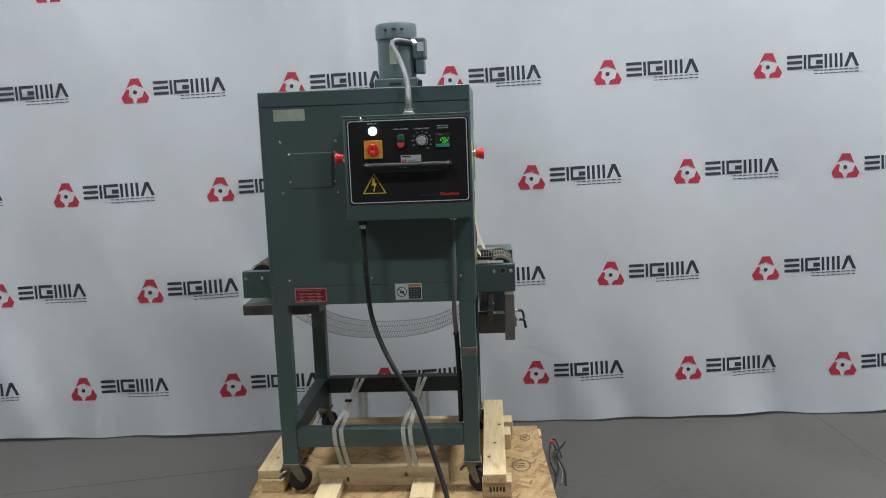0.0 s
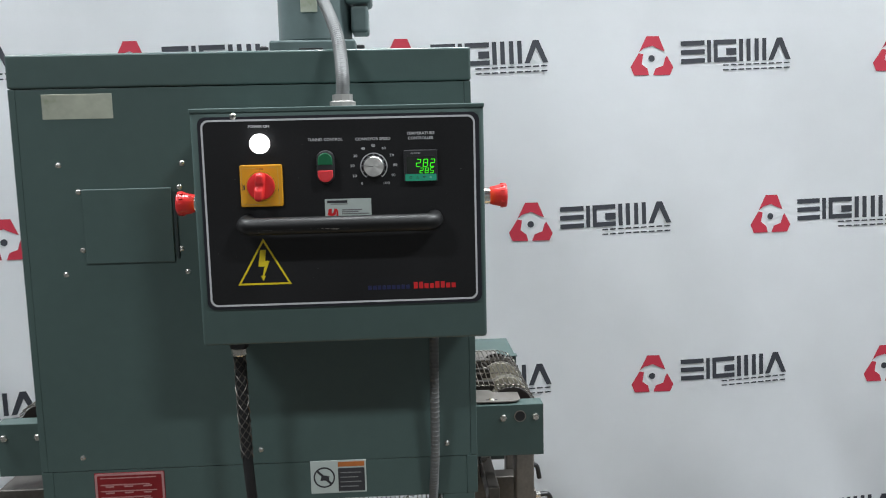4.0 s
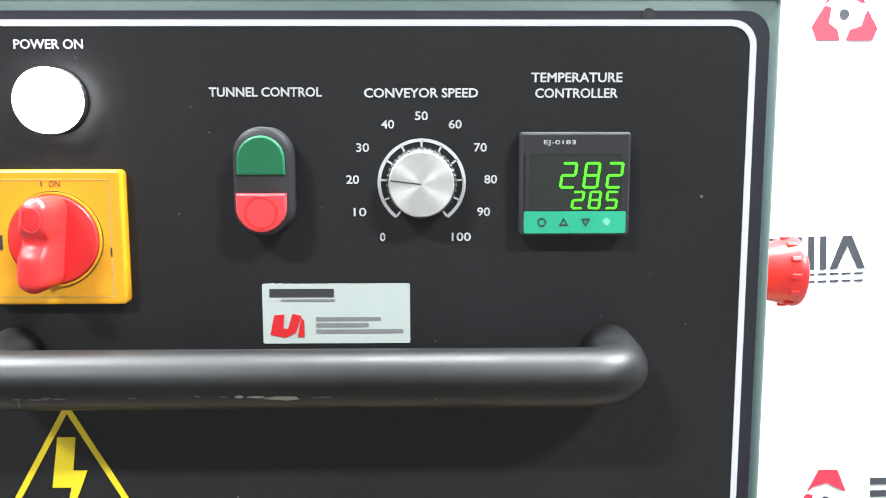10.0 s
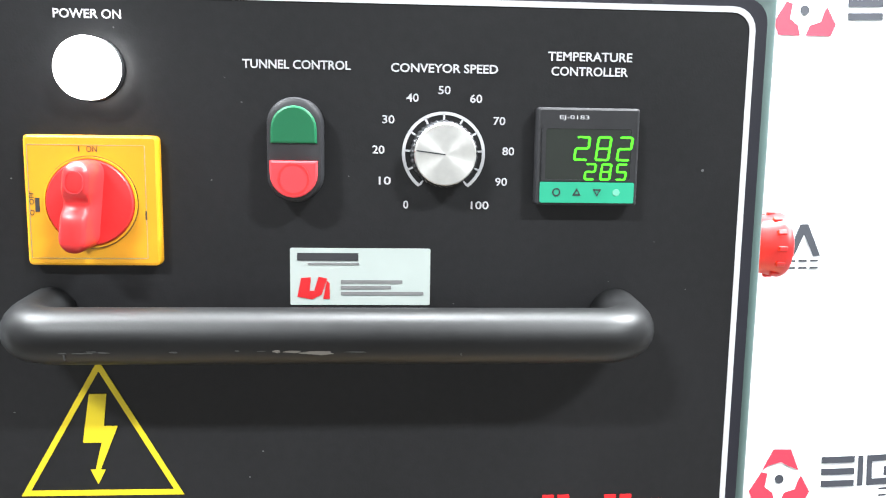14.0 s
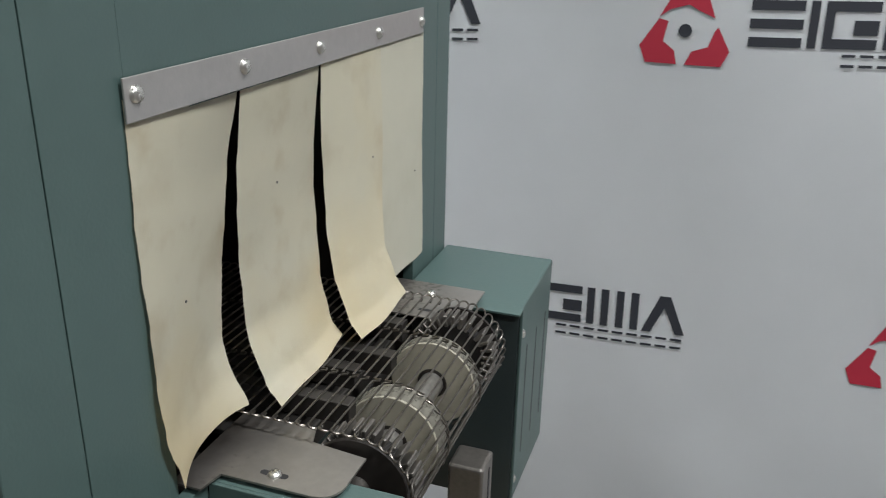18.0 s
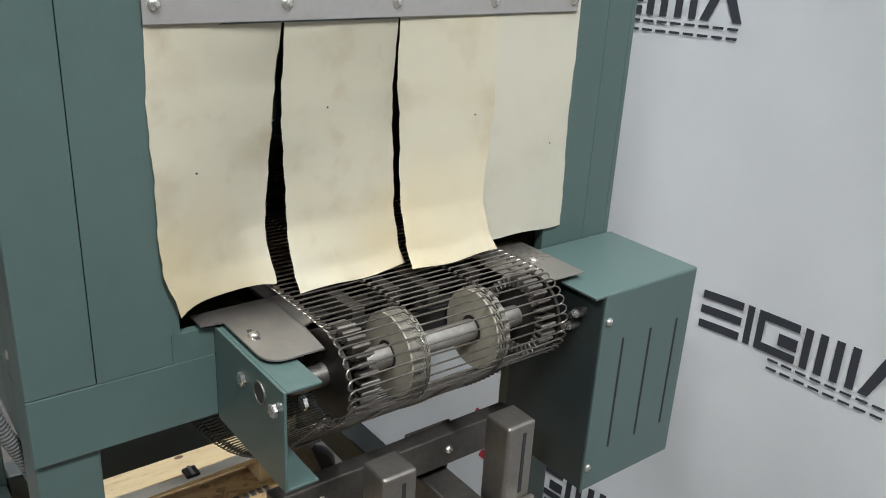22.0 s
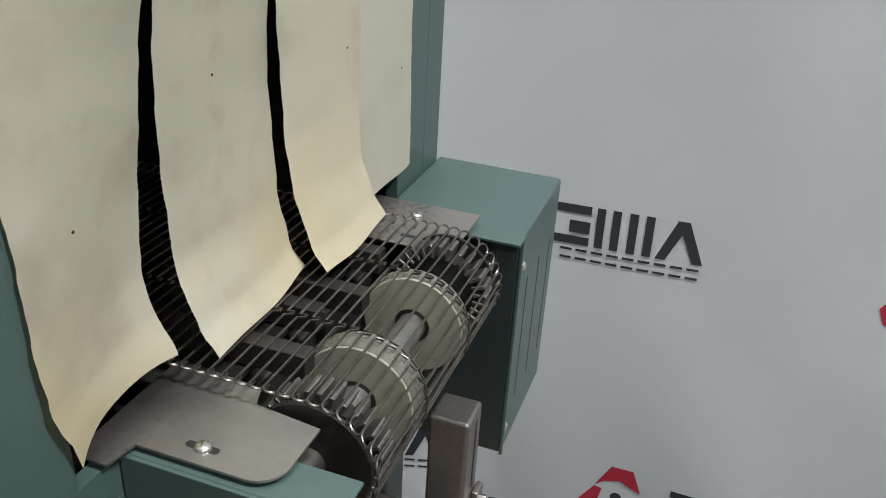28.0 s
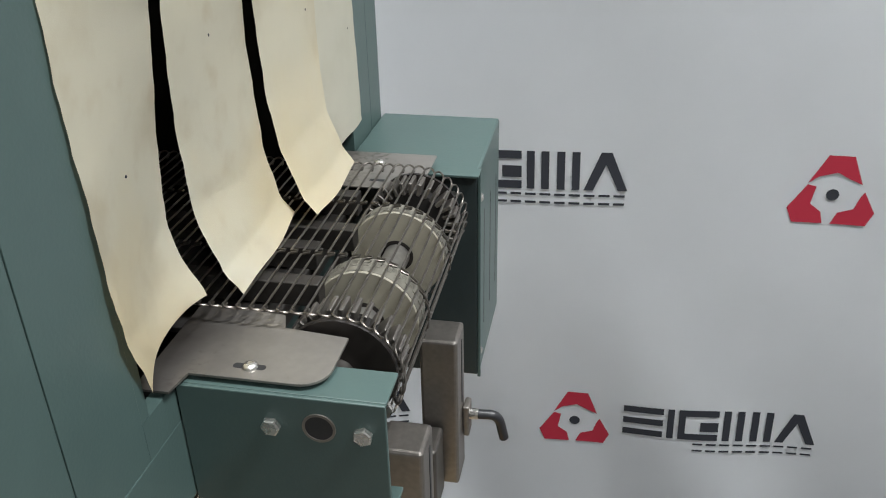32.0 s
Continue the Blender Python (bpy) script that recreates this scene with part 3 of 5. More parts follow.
for x0, y0, n, w in ((-0.780, 0.485, 5, 0.010), (-0.776, 0.592, 5, 0.012), (-0.772, 0.695, 1, 0.016), (-0.771, 0.722, 4, 0.011)):
    for k in range(n):
        part("printed_bar", block(x0 - 0.010, x0 + 0.010, y0 + 0.0175 * k, y0 + 0.0175 * k + w, PT + 0.0002, PT + 0.0006), TAG_INK, pallet)
# loose wires by the pallet
wires = thing("wire_bundle", 0.33, 0.6, FLOOR, "loose black and white wires with red clips on the floor", "cable")
WIRES = (
    (CABLE, [(0.312, 0.420, -0.032), (0.330, 0.520, -0.026), (0.347, 0.620, -0.008), (0.337, 0.720, 0.015), (0.357, 0.820, -0.015), (0.342, 0.940, -0.032)]),
    (TAG_GREY, [(0.347, 0.480, -0.033), (0.362, 0.590, -0.026), (0.342, 0.680, 0.006), (0.330, 0.760, 0.030), (0.340, 0.820, 0.012)]),
    (CABLE, [(0.367, 0.460, -0.033), (0.374, 0.600, -0.030), (0.352, 0.720, -0.012), (0.364, 0.840, -0.032), (0.407, 0.960, -0.034)]),
    (CABLE, [(0.332, 0.570, -0.033), (0.312, 0.670, 0.000), (0.327, 0.780, 0.038), (0.354, 0.840, 0.020), (0.374, 0.760, -0.030)]),
)
for mat_, pts in WIRES:
    part("wire", tube(spline(pts, 8), 0.0036 if mat_ is CABLE else 0.0018, 8), mat_, wires, smooth=True)
for x, y, z in ((0.330, 0.78, 0.040), (0.342, 0.835, 0.018)):
    part("clip", block(x - 0.005, x + 0.005, y - 0.011, y + 0.011, z - 0.004, z + 0.007, 0.003), RED, wires)

# ---------------------------------------------------------------- the shrink tunnel
X0, X1, Y0, Y1, Z0, Z1 = -0.788, 0.0117, 0.179, 0.963, 0.852, 1.674
SEAM, LID = 0.926, 1.6155
tunnel = thing("shrink_tunnel", -0.375, 0.55, PT, "dark green steel heat shrink tunnel on casters", "machine")
# body shell
part("front_panel", block(X0 + 0.0125, X1 - 0.0125, Y0 - 0.0016, Y0 + 0.004, SEAM + 0.0002, LID - 0.0008, 0.0004), GREEN, tunnel)
part("back_panel", block(X0 + 0.002, X1 - 0.002, Y1 - 0.012, Y1, SEAM + 0.002, LID - 0.001, 0.003), GREEN, tunnel)
part("top_lid", block(X0 - 0.0005, X1 + 0.0005, Y0 - 0.0022, Y1 + 0.0005, LID + 0.0005, Z1, 0.004, 3), GREEN, tunnel)
part("base_skirt", block(X0 + 0.0205, X1 - 0.0205, Y0 - 0.0016, Y0 + 0.004, Z0, SEAM - 0.001, 0.0004), GREEN, tunnel)
part("base_skirt", block(X0, X1, Y1 - 0.02, Y1, Z0, SEAM - 0.002, 0.003), GREEN, tunnel)
for xa, xb in ((X1 - 0.02, X1), (X0, X0 + 0.02)):
    bm = block(xa, xb, Y0 - 0.0016, Y1 - 0.022, Z0, SEAM - 0.0004, 0.0010)
    if xb > 0:
        block(xa + 0.008, xb - 0.0002, 0.3178, 0.3635, SEAM - 0.0004, 0.9575, 0.0, bm=bm)
    part("base_skirt", bm, GREEN, tunnel)
OY0, OY1, OZ1 = 0.3175, 0.828, 1.262
for xa, xb in ((X1 - 0.014, X1), (X0, X0 + 0.014)):
    part("corner_post", block(xa if xa < -0.1 else X1 - 0.012, xb if xb > -0.1 else X0 + 0.012, Y0 - 0.0016, 0.2417, SEAM + 0.0003, LID, 0.0012), GREEN, tunnel)
    part("corner_post", block(xa, xb, 0.9065, Y1 - 0.014, SEAM + 0.0003, LID, 0.0008), GREEN, tunnel)
    bm = block(xa, xb, 0.2424, OY0, SEAM + 0.0003, LID, 0.0004)
    block(xa, xb, OY1, 0.9058, SEAM + 0.0003, LID, 0.0004, bm=bm)
    block(xa, xb, OY0, OY1, OZ1, LID, 0.0, bm=bm)
    block(xa, xb - 0.0004, OY0 - 0.0004, 0.3270, 0.9580, 1.045, 0.0, bm=bm)
    part("side_panel", bm, GREEN, tunnel)
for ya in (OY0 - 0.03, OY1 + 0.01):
    part("chamber_wall", block(X0 + 0.015, X1 - 0.015, ya, ya + 0.02, 0.90, 1.30), CHAMBER, tunnel, "near-black inner wall")
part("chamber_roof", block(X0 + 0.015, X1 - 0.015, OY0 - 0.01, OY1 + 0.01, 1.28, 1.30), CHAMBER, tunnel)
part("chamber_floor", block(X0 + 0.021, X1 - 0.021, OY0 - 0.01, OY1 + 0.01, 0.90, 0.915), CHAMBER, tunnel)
# Added plate: closes the open underside to keep floor light out of the body.
part("light_stop_plate", block(X0 + 0.021, X1 - 0.021, Y0 + 0.021, Y1 - 0.021, 0.862, 0.866), GREEN_SHADED, tunnel)
part("sticker", block(X1 + 0.0005, X1 + 0.0015, 0.660, 0.812, 1.444, 1.499), TAG, tunnel, "small silver rating sticker")

# legs, rails and casters
LEGS = [(-0.787, 0.1785), (-0.055, 0.1785), (-0.782, 0.835), (-0.055, 0.835)]
for lx, ly in LEGS:
    part("leg", block(lx, lx + 0.061, ly, ly + 0.061, 0.202, Z0 - 0.0003, 0.0025), GREEN, tunnel)
part("lower_rail", block(-0.7255, -0.0555, 0.183, 0.238, 0.2665, 0.3410, 0.004), GREEN, tunnel)
# Rear and side rails take the darker green for the shade under the body.
part("lower_rail", block(-0.720, -0.0555, 0.838, 0.893, 0.277, 0.3500, 0.004), GREEN_SHADED, tunnel)
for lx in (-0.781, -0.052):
    part("lower_rail", block(lx, lx + 0.055, 0.2400, 0.8345, 0.277, 0.3515, 0.004), GREEN_SHADED, tunnel)
for (lx, ly), spin in zip(LEGS, (35, -30, 60, 20)):
    cx, cy = lx + 0.031, ly + 0.031
    caster = part("caster", block(cx - 0.036, cx + 0.036, cy - 0.036, cy + 0.036, 0.192, 0.201, 0.002), CASTER, tunnel, "swivel caster with black wheel")
    m = Matrix.Translation((cx, cy, 0)) @ pose(0, 0, 0, 0, 0, spin)
    bm = turned([(0.026, 0.176), (0.032, 0.180), (0.032, 0.191)], 16)
    for s in (-1, 1):
        side = bmesh.new()
        prof = [(-0.022, 0.178), (0.022, 0.178), (0.044, 0.120), (0.030, 0.108), (0.012, 0.122)]
        slab(prof, s * 0.022 - 0.0015, s * 0.022 + 0.0015, bm=side)
        merge(bm, side)
    bm.transform(m)
    part("fork", bm, CASTER, caster)
    bm = turned([(0.030, -0.017), (0.043, -0.015), (0.0475, -0.009), (0.0475, 0.009), (0.043, 0.015), (0.030, 0.017)], 24, m @ pose(0.030, 0, PT + 0.048, 90))
    part("wheel", bm, RUBBER, caster, smooth=True)
    part("brake_lever", tube(rounded([m @ Vector((0.01, 0, 0.174)), m @ Vector((-0.045, 0, 0.160)), m @ Vector((-0.06, 0, 0.140))], 0.02), 0.006), CASTER, caster)

# front face details
acc = part("access_cover", block(-0.676, -0.521, Y0 - 0.0055, Y0 - 0.001, 1.309, 1.441, 0.0015), GREEN, tunnel, "shallow raised green access cover")
part("hinge_edge", block(-0.518, -0.513, Y0 - 0.0050, Y0 - 0.001, 1.315, 1.435, 0.001), GREEN_SHADED, acc)
bolt = part("screw", dome(0.0055, 0.004), ZINC, tunnel)
bolt.matrix_basis = face_y(-0.713, Y0, 1.484)
for x, z in ((-0.500, 1.483), (-0.714, 1.291), (-0.501, 1.290), (-0.682, 1.437), (-0.507, 1.441), (-0.682, 1.334), (-0.510, 1.332), (-0.712, 0.951), (-0.389, 0.953), (-0.045, 0.951)):
    share(bolt, "screw", face_y(x, Y0, z), tunnel)
part("nameplate", block(-0.732, -0.612, Y0 - 0.002, Y0 - 0.0005, 1.563, 1.606, 0.0005), GOLD_PLATE, tunnel, "faded pale nameplate")
rp = part("warning_plate", block(-0.6945, -0.5675, Y0 - 0.003, Y0 - 0.001, 0.8625, 0.9205, 0.0005), RED_PLATE, tunnel, "red and silver rating plate")
own = ring(round_rect(-0.6935, -0.5685, 0.8635, 0.9195, 0.004), round_rect(-0.6895, -0.5725, 0.8675, 0.9155, 0.003), Y0 - 0.0036, Y0 - 0.003)
for k, z in enumerate((0.9105, 0.8975, 0.8855, 0.8735)):
    block(-0.6835, -0.5825 - 0.012 * (k % 2), Y0 - 0.0036, Y0 - 0.003, z - 0.0009, z + 0.0009, bm=own)
    for j in range(3 if k else 0):
        block(-0.6745 + j * 0.034, -0.6595 + j * 0.034, Y0 - 0.0042, Y0 - 0.0036, z - 0.0045, z - 0.002, bm=own)
part("plate_bars", own, PLATE_PRINT, rp)
wp = part("warning_label", block(-0.3000, -0.1970, Y0 - 0.003, Y0 - 0.001, 0.8635, 0.9265, 0.0004), TAG, tunnel, "white, orange and black warning label")
part("label_header", block(-0.2490, -0.2000, Y0 - 0.0036, Y0 - 0.003, 0.9145, 0.9235), ORANGE_INK, wp)
part("label_field", block(-0.2490, -0.2000, Y0 - 0.0036, Y0 - 0.003, 0.8665, 0.9115), TAG_INK, wp)
own = bmesh.new()
for k in range(4):
    block(-0.2450, -0.2060 - 0.006 * (k % 2), Y0 - 0.0042, Y0 - 0.0036, 0.9020 - k * 0.009, 0.9035 - k * 0.009, bm=own)
part("label_bars", own, TAG_GREY, wp)
circ = [[(-0.2750 + r * math.cos(k * math.pi / 14), 0.8945 + r * math.sin(k * math.pi / 14)) for k in range(28)] for r in (0.020, 0.0172)]
own = ring(circ[0], circ[1], Y0 - 0.0036, Y0 - 0.003)
slab([(-0.2890, 0.9055), (-0.2860, 0.9085), (-0.2610, 0.8835), (-0.2640, 0.8805)], Y0 - 0.0038, Y0 - 0.003, bm=own)
slab([(-0.2830, 0.8885), (-0.2670, 0.8885), (-0.2650, 0.8965), (-0.2790, 0.8995)], Y0 - 0.0034, Y0 - 0.003, bm=own)
part("label_symbol", own, TAG_INK, wp)

# blower motor on the lid
MX, MY = -0.288, 0.53
motor = part("motor", turned([(0.074, Z1 + 0.045), (0.078, Z1 + 0.05), (0.078, 1.878), (0.076, 1.880)], 40, Matrix.Translation((MX, MY, 0))), MOTOR_PAINT, tunnel, "grey-green blower motor", smooth=True)
bm = turned([(0.080, 1.877), (0.0845, 1.879), (0.0845, 1.927), (0.080, 1.939), (0.064, 1.944), (0.02, 1.945)], 40, Matrix.Translation((MX, MY, 0)))
part("end_cap", bm, MOTOR_PAINT, motor, smooth=True)
own = bmesh.new()
for a in (-112, -90, -70):
    block(MX + 0.0845 * math.cos(radians(a)) - 0.009, MX + 0.0845 * math.cos(radians(a)) + 0.009, MY + 0.0845 * math.sin(radians(a)) - 0.001, MY + 0.0845 * math.sin(radians(a)) + 0.01, 1.910, 1.917, bm=own)
part("vent_slots", own, BLACK, motor)
bm = block(MX - 0.108, MX + 0.108, MY - 0.1, MY + 0.1, Z1 + 0.001, Z1 + 0.008, 0.002)
block(MX - 0.088, MX + 0.088, MY - 0.088, MY + 0.088, Z1 + 0.008, Z1 + 0.046, 0.004, bm=bm)
part("motor_mount", bm, MOTOR_PAINT, motor)
part("mount_slot", block(MX - 0.028, MX + 0.022, MY - 0.0895, MY - 0.086, Z1 + 0.018, Z1 + 0.030, 0.001), BLACK, motor)
for sx in (-1, 1):
    part("mount_bolt", block(MX + sx * 0.098 - 0.008, MX + sx * 0.098 + 0.008, MY - 0.098, MY - 0.078, Z1 + 0.009, Z1 + 0.034, 0.003), BLACK, motor)
part("terminal_box", block(MX + 0.068, MX + 0.122, MY - 0.055, MY + 0.05, 1.797, 1.881, 0.008, 3), MOTOR_PAINT, motor)
part("capacitor_cover", block(MX + 0.078, MX + 0.114, MY - 0.05, MY + 0.04, 1.738, 1.792, 0.006, 3), MOTOR_PAINT, motor)
part("motor_sticker", block(MX + 0.088, MX + 0.115, MY - 0.0565, MY - 0.0555, 1.826, 1.862), TAG, motor)
part("rating_plate", block(MX - 0.022, MX + 0.012, MY - 0.081, MY - 0.0785, 1.776, 1.850, 0.001), GOLD_PLATE, motor)

# ---------------------------------------------------------------- control box
CX0, CX1, CZ0, CZ1 = -0.4405, 0.0163, 1.1945, 1.5670
box_ = part("control_box", block(CX0, CX1, 0.0035, 0.1610, CZ0, CZ1, 0.005, 3), GREEN, tunnel, "green steel control cabinet with black panel", smooth=True)
part("box_spacer", block(CX0 + 0.035, CX1 - 0.045, 0.1615, Y0 - 0.0018, CZ0 + 0.03, CZ1 - 0.03), BLACK, box_)
part("box_lip", block(CX0 - 0.001, CX1 + 0.001, 0.001, 0.010, CZ1 - 0.004, CZ1 + 0.003, 0.0015), GREEN, box_)
part("panel_film", slab(round_rect(-0.4285, 0.0085, 1.2540, 1.5565, 0.012), 0.0, 0.003), PANEL_EDGE, box_)
part("panel_face", slab(round_rect(-0.4215, 0.0005, 1.2600, 1.5505, 0.010), -0.0005, 0.0), PANEL, box_)
part("panel_border", ring(round_rect(-0.4235, 0.0020, 1.2585, 1.5522, 0.012), round_rect(-0.4205, -0.0010, 1.2615, 1.5492, 0.0095), -0.0011, 0.0), WHITE_INK, box_)


def at(x, z, y=-0.0012):
    return Matrix.Translation((x, y, z))


for words, x, z, w, h in (
    ("POWER ON", -0.3343, 1.5409, 0.0326, 0.0045),
    ("TUNNEL CONTROL", -0.2327, 1.5185, 0.0538, 0.0045),
    ("CONVEYOR SPEED", -0.1584, 1.5180, 0.0545, 0.0045),
    ("TEMPERATURE", -0.0838, 1.5252, 0.0437, 0.0046),
    ("CONTROLLER", -0.0838, 1.5178, 0.0398, 0.0046),
):
    lettering("lettering", words, w, h, at(x, z), WHITE_INK, box_, 0.018)
# lit pilot lens
part("lens_ring", turned([(0.0158, 0), (0.0158, 0.003), (0.0150, 0.0045)], 28, face_y(-0.3328, 0, 1.5143)), BLACK, box_)
part("pilot_lens", turned([(0.0148, 0.003), (0.0153, 0.005), (0.0153, 0.0115), (0.0143, 0.0130), (0.0097, 0.0138)], 36, face_y(-0.3328, 0, 1.5143)), LENS, box_, "glowing white pilot lens", smooth=True)
# main switch
plate = part("switch_plate", slab(round_rect(-0.3662, -0.3010, 1.4168, 1.4820, 0.0025, 3), -0.007, -0.0006, bevel=0.0014), YELLOW, box_, "yellow main switch plate")
part("plate_groove", ring(round_rect(-0.3641, -0.3072, 1.4205, 1.4772, 0.0006, 2), round_rect(-0.3639, -0.3074, 1.4207, 1.4770, 0.0005, 2), -0.0073, -0.0069), GOLD_PLATE, box_)
SX, SZ = -0.3342, 1.4487
c = [[(SX + r * math.cos(k * math.pi / 24), SZ + r * math.sin(k * math.pi / 24)) for k in range(48)] for r in (0.0228, 0.0218)]
part("switch_collar", ring(c[0], c[1], -0.0085, -0.0065), YELLOW, box_)
c = [[(SX + r * math.cos(k * math.pi / 24), SZ + r * math.sin(k * math.pi / 24)) for k in range(48)] for r in (0.0232, 0.0229)]
part("switch_groove", ring(c[0], c[1], -0.0073, -0.0069), TAG_INK, box_)
knob = part("switch_knob", turned([(0.0214, 0.0065), (0.0214, 0.0085), (0.0207, 0.0096), (0.0122, 0.0102)], 44, face_y(SX, 0, SZ)), RED, box_, "red rotary main switch", smooth=True)
turn = Matrix.Translation((SX, 0, SZ)) @ Matrix.Rotation(radians(6), 4, "Y")
own = bmesh.new()
rows_ = []
ZB, ZT, HW = -0.0226, 0.0214, 0.0064
for i in range(33):
    z = ZB + (ZT - ZB) * (0.5 - 0.5 * math.cos(math.pi * i / 32))
    end = min(z - ZB, ZT - z)
    w = 0.0012 + (HW - 0.0012) * math.sqrt(max(0.0, 1 - (1 - min(1, end / 0.0078)) ** 2))
    dip = 0.0042 * math.exp(-(((z - 0.0005) / 0.0042) ** 2))
    d = 0.0322 - dip - 0.0035 * (1 - min(1, end / 0.005)) ** 2 + (0.0006 if z > 0.004 else 0)
    e = min(0.0022, w * 0.5)
    rows_.append([own.verts.new(p) for p in ((-w, -0.0095, z), (-w, e - d, z), (e * 0.35 - w, e * 0.35 - d, z), (e - w, -d, z), (w - e, -d, z), (w - e * 0.35, e * 0.35 - d, z), (w, e - d, z), (w, -0.0095, z))])
for p, q in zip(rows_, rows_[1:]):
    for i in range(8):
        own.faces.new((p[i], p[(i + 1) % 8], q[(i + 1) % 8], q[i]))
own.faces.new(rows_[0][::-1])
own.faces.new(rows_[-1])
own.transform(turn)
bmesh.ops.recalc_face_normals(own, faces=own.faces)
part("grip", own, RED, knob, smooth=True)
# Loop of lighter red: the highlight round the grip's recess, painted on.
c = [round_rect(-0.0043, 0.0043, 0.0062, 0.0170, 0.0041), round_rect(-0.0038, 0.0038, 0.0067, 0.0165, 0.0036)]
own = ring(c[0], c[1], -0.0331, -0.0318)
own.transform(turn)
part("grip_highlight", own, RED_BUTTON, knob)
lettering("lettering", "ON", 0.0052, 0.0031, at(-0.3328, 1.4752, -0.0074), TAG_INK, box_)
part("switch_mark", block(-0.3392, -0.3388, -0.0074, -0.0070, 1.4738, 1.4766), TAG_INK, box_)
lettering("lettering", "O  OFF", 0.0120, 0.0022, Matrix.Translation((-0.3628, -0.0074, 1.4480)) @ Matrix.Rotation(radians(-90), 4, "Y"), TAG_INK, box_)
part("switch_mark", block(-0.3612, -0.3592, -0.0074, -0.0070, 1.4438, 1.4508), TAG_INK, box_)
part("switch_mark", block(-0.3078, -0.3071, -0.0074, -0.0070, 1.4402, 1.4446), TAG_INK, box_)
# twin push button
part("button_housing", slab(round_rect(-0.2464, -0.2192, 1.4505, 1.5020, 0.0132, 8), -0.0155, -0.0004, bevel=0.0025), BLACK, box_, smooth=True)
half = [(-0.2442, 1.4795), (-0.2218, 1.4795)] + [(-0.2330 + 0.0112 * math.cos(radians(a)), 1.4867 + 0.0112 * math.sin(radians(a))) for a in range(0, 181, 15)]
part("start_button", slab(half, -0.0168, -0.0140, bevel=0.001), GREEN_BUTTON, box_, "green start button")
half = [(-0.2214, 1.4710), (-0.2446, 1.4710)] + [(-0.2330 + 0.0116 * math.cos(radians(a)), 1.4645 + 0.0116 * math.sin(radians(a))) for a in range(180, 361, 15)]
part("stop_button", slab(half, -0.0188, -0.0140, bevel=0.001), RED_BUTTON, box_, "red stop button")
c = [[(-0.2330 + r * math.cos(k * math.pi / 12), 1.4622 + r * math.sin(k * math.pi / 12)) for k in range(24)] for r in (0.0078, 0.0068)]
part("stop_ring", ring(c[0], c[1], -0.0191, -0.0187), RED, box_)
# speed dial
DX, DZ = -0.1583, 1.4750
sweep = [-143 + 286 * i / 48 for i in range(49)]
own = bmesh.new()
edge = [[own.verts.new((DX + r * math.sin(radians(a)), -0.0012, DZ + r * math.cos(radians(a)))) for a in sweep] for r in (0.0214, 0.0198)]
for i in range(48):
    own.faces.new((edge[0][i], edge[0][i + 1], edge[1][i + 1], edge[1][i]))
for k in range(11):
    a = radians(-143 + 28.6 * k)
    d, n = Vector((math.sin(a), 0, math.cos(a))), Vector((math.cos(a), 0, -math.sin(a)))
    base = Vector((DX, -0.0012, DZ))
    own.faces.new([own.verts.new(base + d * r + n * s) for r, s in ((0.0172, -0.0005), (0.0205, -0.0005), (0.0205, 0.0005), (0.0172, 0.0005))])
part("dial_scale", own, WHITE_INK, box_, "white scale arc")
for k in range(11):
    a = radians(-145 + 29 * k)
    lettering("numeral", str(10 * k), (0.0026, 0.0062, 0.0094)[len(str(10 * k)) - 1], 0.0042, at(DX + 0.0335 * math.sin(a), DZ + 0.0322 * math.cos(a)), WHITE_INK, box_, 0.012)
skirt = bmesh.new()
ribs = 40
prof = []
for h, r in ((0.0005, 0.0168), (0.013, 0.0160), (0.0135, 0.0155)):
    prof.append([skirt.verts.new(face_y(DX, 0, DZ) @ Vector(((r + (0.0006 if i % 2 else 0)) * math.cos(math.pi * i / ribs), (r + (0.0006 if i % 2 else 0)) * math.sin(math.pi * i / ribs), h))) for i in range(2 * ribs)])
for a, b in zip(prof, prof[1:]):
    for i in range(2 * ribs):
        skirt.faces.new((a[i], a[(i + 1) % (2 * ribs)], b[(i + 1) % (2 * ribs)], b[i]))
skirt.faces.new(prof[-1])
bmesh.ops.recalc_face_normals(skirt, faces=skirt.faces)
dial = part("dial_knob", skirt, BLACK, box_, "black ribbed speed knob with metal cap")
cap = part("knob_cap", turned([(0.0153, 0.0125), (0.0155, 0.0150), (0.0150, 0.0156), (0.0143, 0.0156), (0.001, 0.0158)], 48), BRUSHED, dial, "turned metal cap", smooth=True)
cap.matrix_basis = face_y(DX, 0, DZ)
own = block(-0.0145, 0.0, -0.0162, -0.0157, -0.0003, 0.0003)
own.transform(Matrix.Translation((DX, 0, DZ)) @ Matrix.Rotation(radians(7), 4, "Y"))
part("pointer", own, TAG_INK, dial)
# temperature controller
TX0, TX1, TZ0, TZ1 = -0.1113, -0.0590, 1.4498, 1.4993
part("controller_bezel", slab(round_rect(TX0, TX1, TZ0, TZ1, 0.0015, 3), -0.0100, -0.0004, bevel=0.0012), BLACK, box_, "black square temperature controller")
part("controller_window", slab(round_rect(TX0 + 0.0025, TX1 - 0.0025, 1.4622, 1.4895, 0.001, 2), -0.0106, -0.0100), SCREEN, box_)
part("key_strip", slab(round_rect(TX0 + 0.0018, TX1 - 0.0018, 1.4512, 1.4618, 0.0008, 2), -0.0106, -0.0100), TEAL, box_, "teal key strip")
